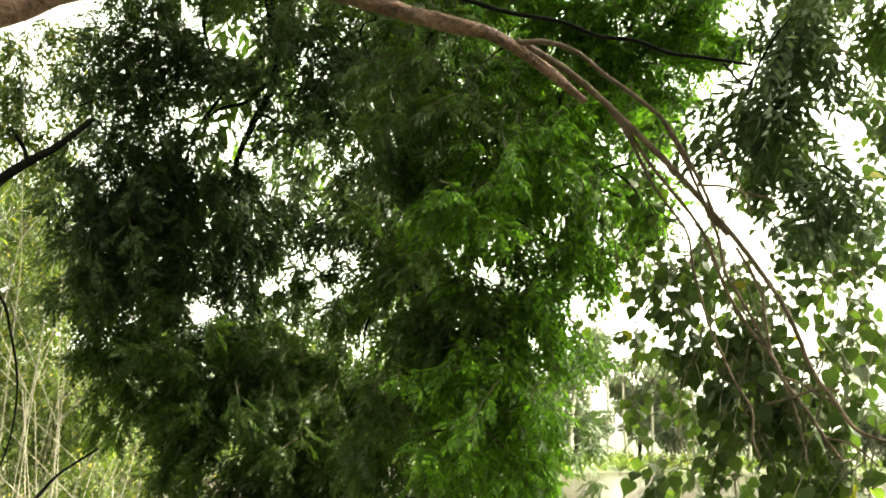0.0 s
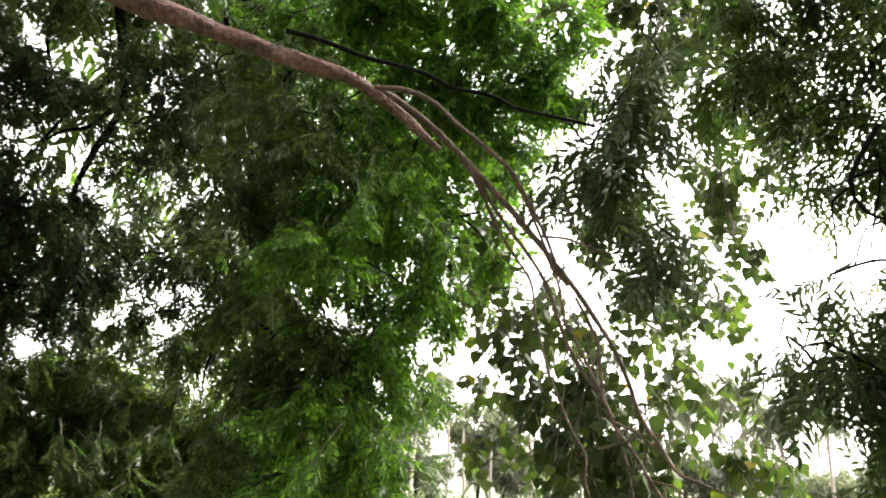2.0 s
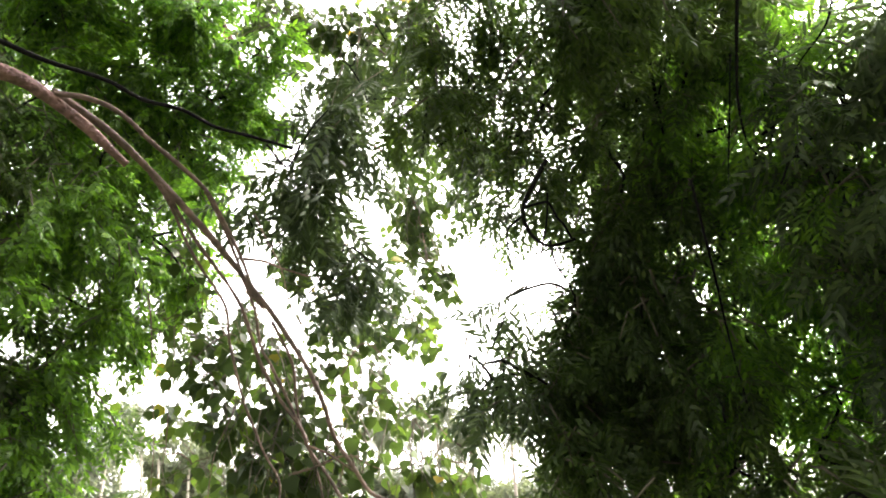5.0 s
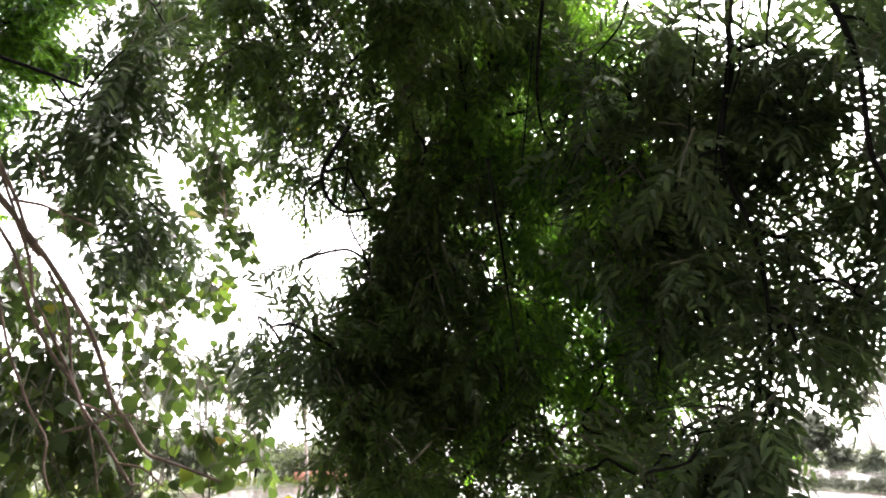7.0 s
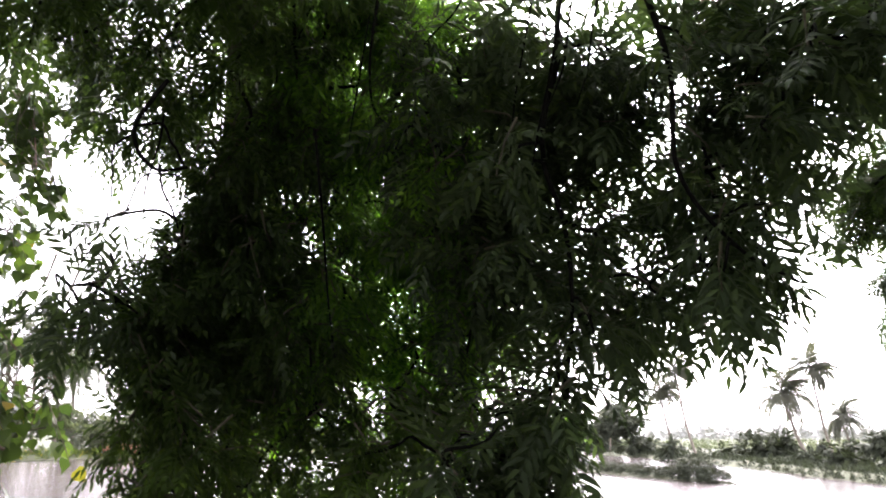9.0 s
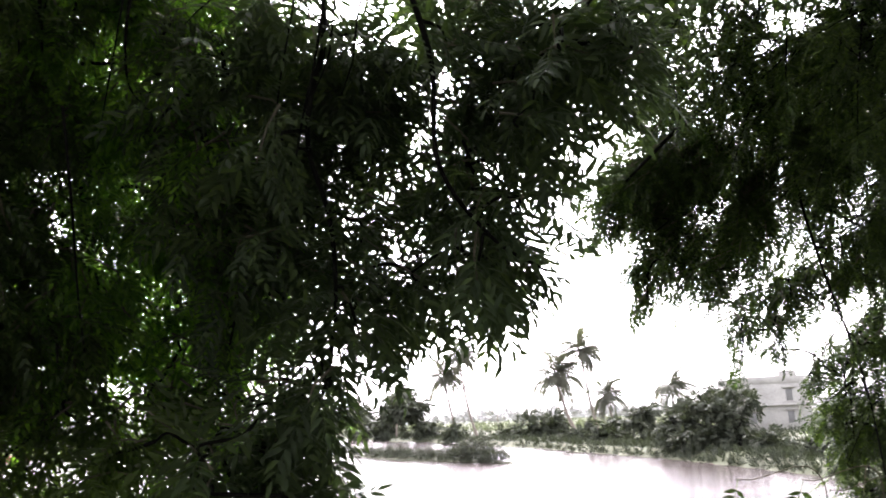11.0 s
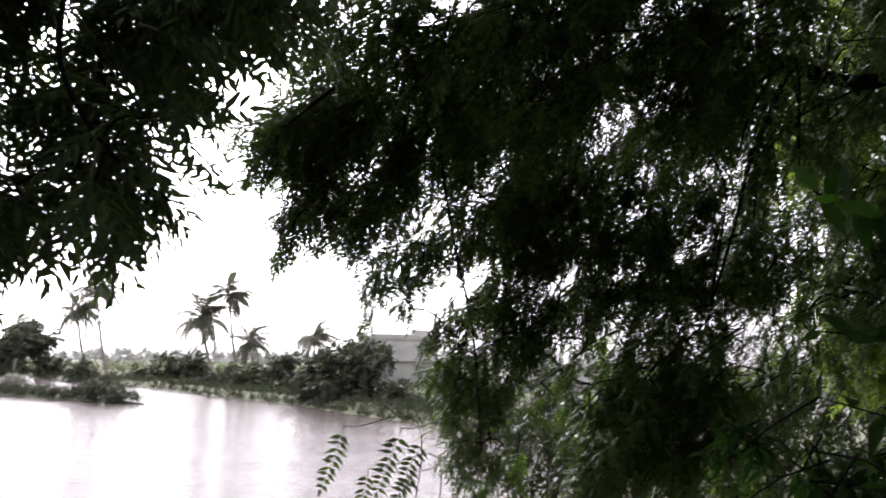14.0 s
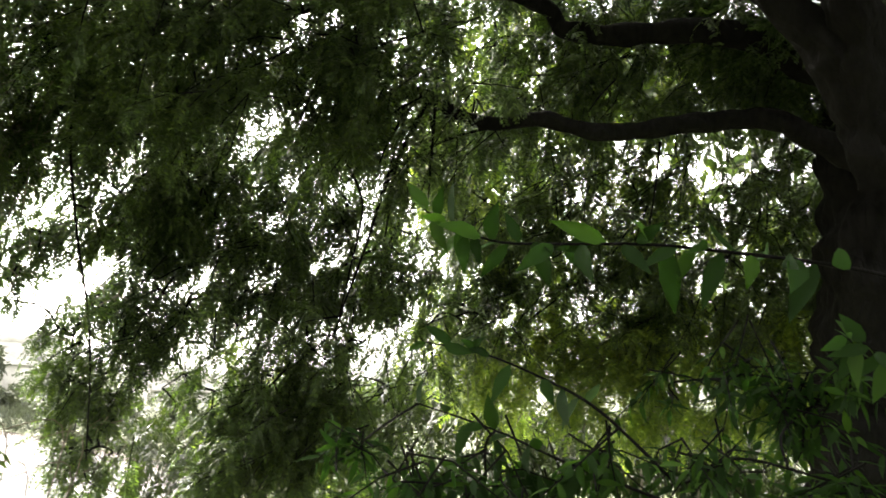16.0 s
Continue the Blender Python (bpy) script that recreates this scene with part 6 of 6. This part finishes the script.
def grass(name, az0, az1, inset, depth, count, tall, mat, label):
    """Tufts of grass and low weeds along a stretch of the far shore."""
    az = rng.uniform(az0, az1, count)
    r = table_at(SHORE, az) + inset + depth * rng.uniform(0, 1, count) ** 1.5
    p = np.array([tuple(on_ground(x, y)) for x, y in zip(az, r)])
    p[:, 2] = np.maximum(p[:, 2], 0.0) - 0.05
    m = frames_of(p, np.array([0, 0, 1.0]) + rng.normal(size=(count, 3)) * 0.45, rng.normal(size=(count, 3)), rng.uniform(0.5, 1.3, count) * tall)
    shapes = [pinnate(3, 0.8, 0.5, 0.14, 0.2, 600 + k, 0.1, 0) for k in range(3)]
    ob = put(name, scatter(name, shapes, m, rng.integers(0, 3, count)), mat, None, label, "stuff")
    ob["category"] = "grass"


grass("bank_grass", 60, 112, -0.2, 9, 4200, 0.42, M_FAR, "low green weeds and grass along the far shore")
grass("shore_grass", -26, 60, -0.3, 12, 2600, 0.9, M_PALE, "pale grass on the shore across the water")


# The far scrub is pale because haze is put into its leaf colour.
grass("far_scrub", 54, 90, 60, 260, 2600, 1.1, M_MIST, "pale scrub and hedges of the distant fields")
grass("field_scrub", 56, 100, 7, 60, 3600, 0.5, M_FAR, "scrubby green fields behind the far shore")


def island():
    t = thing("mud_island", "low mud island with dark scrubby bushes in the river", "island", (62, 26, 0))
    sh = Shape()
    ends = [(75, 39), (66, 31), (60, 25.2), (56, 20), (52.3, 15.7)]
    line = smooth_line([(x, y, 0) for x, y in ends], 8)
    nv = []
    for i, p in enumerate(line):
        s = i / (len(line) - 1)
        w = 1.6 * math.sin(math.pi * min(0.97, max(0.03, s))) ** 0.6
        nv += [(p[0] + w, p[1] - w, -0.2), (p[0] + 0.2, p[1] - 0.2, 0.02 + 0.17 * w), (p[0] - w * 0.6, p[1] + w * 0.6, -0.2)]
    sh.add(nv, [(3 * i + k, 3 * i + k + 1, 3 * i + k + 4, 3 * i + k + 3) for i in range(len(line) - 1) for k in range(2)])
    put("mud", sh.mesh("mud", True), M_EARTH, t)
    cl = []
    for i in range(2, len(line) - 2, 2):
        h = 0.35 + 0.25 * abs(noise.noise(Vector(line[i]) * 0.4)) + (0.35 if 22 < i < 30 else 0)
        cl.append((line[i][0], line[i][1], 0.25 + h * 0.6, 0.9, h, 0.8))
    foliage(t, "scrub", cl, BUSH_LEAVES, M_FAR, 6.0, 0.02, per_twig=6, twig=0.5, droop=-0.3, hang=0.0)


island()


def box(sh, lo, hi):
    (a, b, c), (d, e, f) = lo, hi
    sh.add([(a, b, c), (d, b, c), (d, e, c), (a, e, c), (a, b, f), (d, b, f), (d, e, f), (a, e, f)],
           [(0, 3, 2, 1), (4, 5, 6, 7), (0, 1, 5, 4), (1, 2, 6, 5), (2, 3, 7, 6), (3, 0, 4, 7)])


def block(name, lo, hi, mat, parent, label=""):
    sh = Shape()
    box(sh, lo, hi)
    ob = put(name, sh.mesh(name), mat, parent, label)
    bev = ob.modifiers.new("edge", "BEVEL")
    bev.width, bev.segments = 0.02, 1
    return ob


def house(az, r, yaw, w, d, h, label):
    g = on_ground(az, r)
    t = thing("house", label, "house", g)
    ob = [block("wall", (-w / 2, -d / 2, -0.3), (w / 2, d / 2, h), M_WALL, t),
          block("parapet", (-w / 2 - 0.06, -d / 2 - 0.06, h + 0.004), (w / 2 + 0.06, -d / 2 + 0.12, h + 0.7), M_WALL, t),
          block("parapet", (-w / 2 - 0.06, d / 2 - 0.12, h + 0.004), (w / 2 + 0.06, d / 2 + 0.06, h + 0.7), M_WALL, t),
          block("ledge", (-w / 2 - 0.35, -d / 2 - 0.5, h * 0.52), (w / 2 + 0.35, -d / 2 - 0.004, h * 0.52 + 0.14), M_WALL, t),
          block("stair_tower", (w / 2 - 1.9, -0.9, h + 0.004), (w / 2 - 0.3, 0.9, h + 1.3), M_WALL, t)]
    for x, z in ((-w * 0.28, 0.62), (w * 0.22, 0.62), (-w * 0.28, 0.14), (w * 0.22, 0.14)):
        win = block("window", (x - 0.3, -d / 2 - 0.03, h * z), (x + 0.3, -d / 2 + 0.1, h * z + 1.1), M_SHADE, t, "dark window")
        ob += [win, block("sill", (x - 0.55, -d / 2 - 0.14, h * z - 0.1), (x + 0.55, -d / 2 - 0.004, h * z - 0.004), M_WALL, win),
               block("sunshade", (x - 0.65, -d / 2 - 0.4, h * z + 1.21), (x + 0.65, -d / 2 - 0.004, h * z + 1.28), M_WALL, win)]
    for o in ob:
        o.matrix_parent_inverse = Matrix.Identity(4)
    t.matrix_world = Matrix.Translation(g) @ pose(0, 0, 0, 0, 0, yaw)


house(89.3, 92, -75, 7.0, 7, 4.3, "plain grey-white flat-roofed house behind the trees")
house(100.0, 75, -80, 9, 6, 1.5, "low white flat-roofed house among the trees")


def brick_wall():
    t = thing("boundary_wall", "low red brick wall on the bank across the river", "wall", on_ground(38, 122))
    sh = Shape()
    for k in range(14):
        p, q = on_ground(34.4 + 0.7 * k, 121), on_ground(34.4 + 0.7 * k + 0.66, 121)
        n = Vector((0.25, 0.25, 0))
        sh.add([p - n, q - n, q + n, p + n, p - n + Vector((0, 0, 1.3)), q - n + Vector((0, 0, 1.3)), q + n + Vector((0, 0, 1.3)), p + n + Vector((0, 0, 1.3))],
               [(0, 3, 2, 1), (4, 5, 6, 7), (0, 1, 5, 4), (1, 2, 6, 5), (2, 3, 7, 6), (3, 0, 4, 7)])
    put("brickwork", sh.mesh("brickwork"), M_BRICK, t)


brick_wall()


def utility_pole(az, r, h):
    g = on_ground(az, r)
    t = thing("utility_pole", "slim grey utility pole with a crossarm on the far bank", "pole", g)
    limb("post", ([tuple(g - Vector((0, 0, 0.3))), tuple(g + Vector((0, 0, h * 0.5))), tuple(g + Vector((0.05, 0, h)))], 0.13, 0.09), M_PALMTRUNK, t, 8, 0.0)
    side = Vector((math.cos(radians(az)), -math.sin(radians(az)), 0))
    top = g + Vector((0, 0, h - 0.5))
    limb("crossarm", ([tuple(top - side * 0.8), tuple(top), tuple(top + side * 0.8)], 0.05, 0.05), M_PALMTRUNK, t, 6, 0.0)
    for s in (-0.7, 0.7):
        p = top + side * s
        limb("insulator", ([tuple(p), tuple(p + Vector((0, 0, 0.12))), tuple(p + Vector((0, 0, 0.25)))], 0.04, 0.03), M_PALESTEM, t, 6, 0.0)


utility_pole(72.7, 260, 5.0)


def far_woods():
    """The wood line on the horizon, with haze put into its leaf colour."""
    n = 1600
    az = rng.uniform(40, 100, n)
    r = rng.uniform(480, 620, n)
    h = 1.5 + 4.2 * np.array([abs(noise.noise(Vector((x * 0.7, 0, 0)))) + 0.5 * abs(noise.noise(Vector((x * 3.1, 5, 0)))) for x in az])
    p = np.array([tuple(on_ground(x, y)) for x, y in zip(az, r)])
    p[:, 2] += rng.uniform(0, 1, n) * h
    m = frames_of(p, rng.normal(size=(n, 3)) + np.array([0, 0, 0.5]), rng.normal(size=(n, 3)), rng.uniform(5, 9, n))
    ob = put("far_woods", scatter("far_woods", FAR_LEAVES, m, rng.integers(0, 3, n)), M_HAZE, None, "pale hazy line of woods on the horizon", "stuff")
    ob["category"] = "woods"


far_woods()
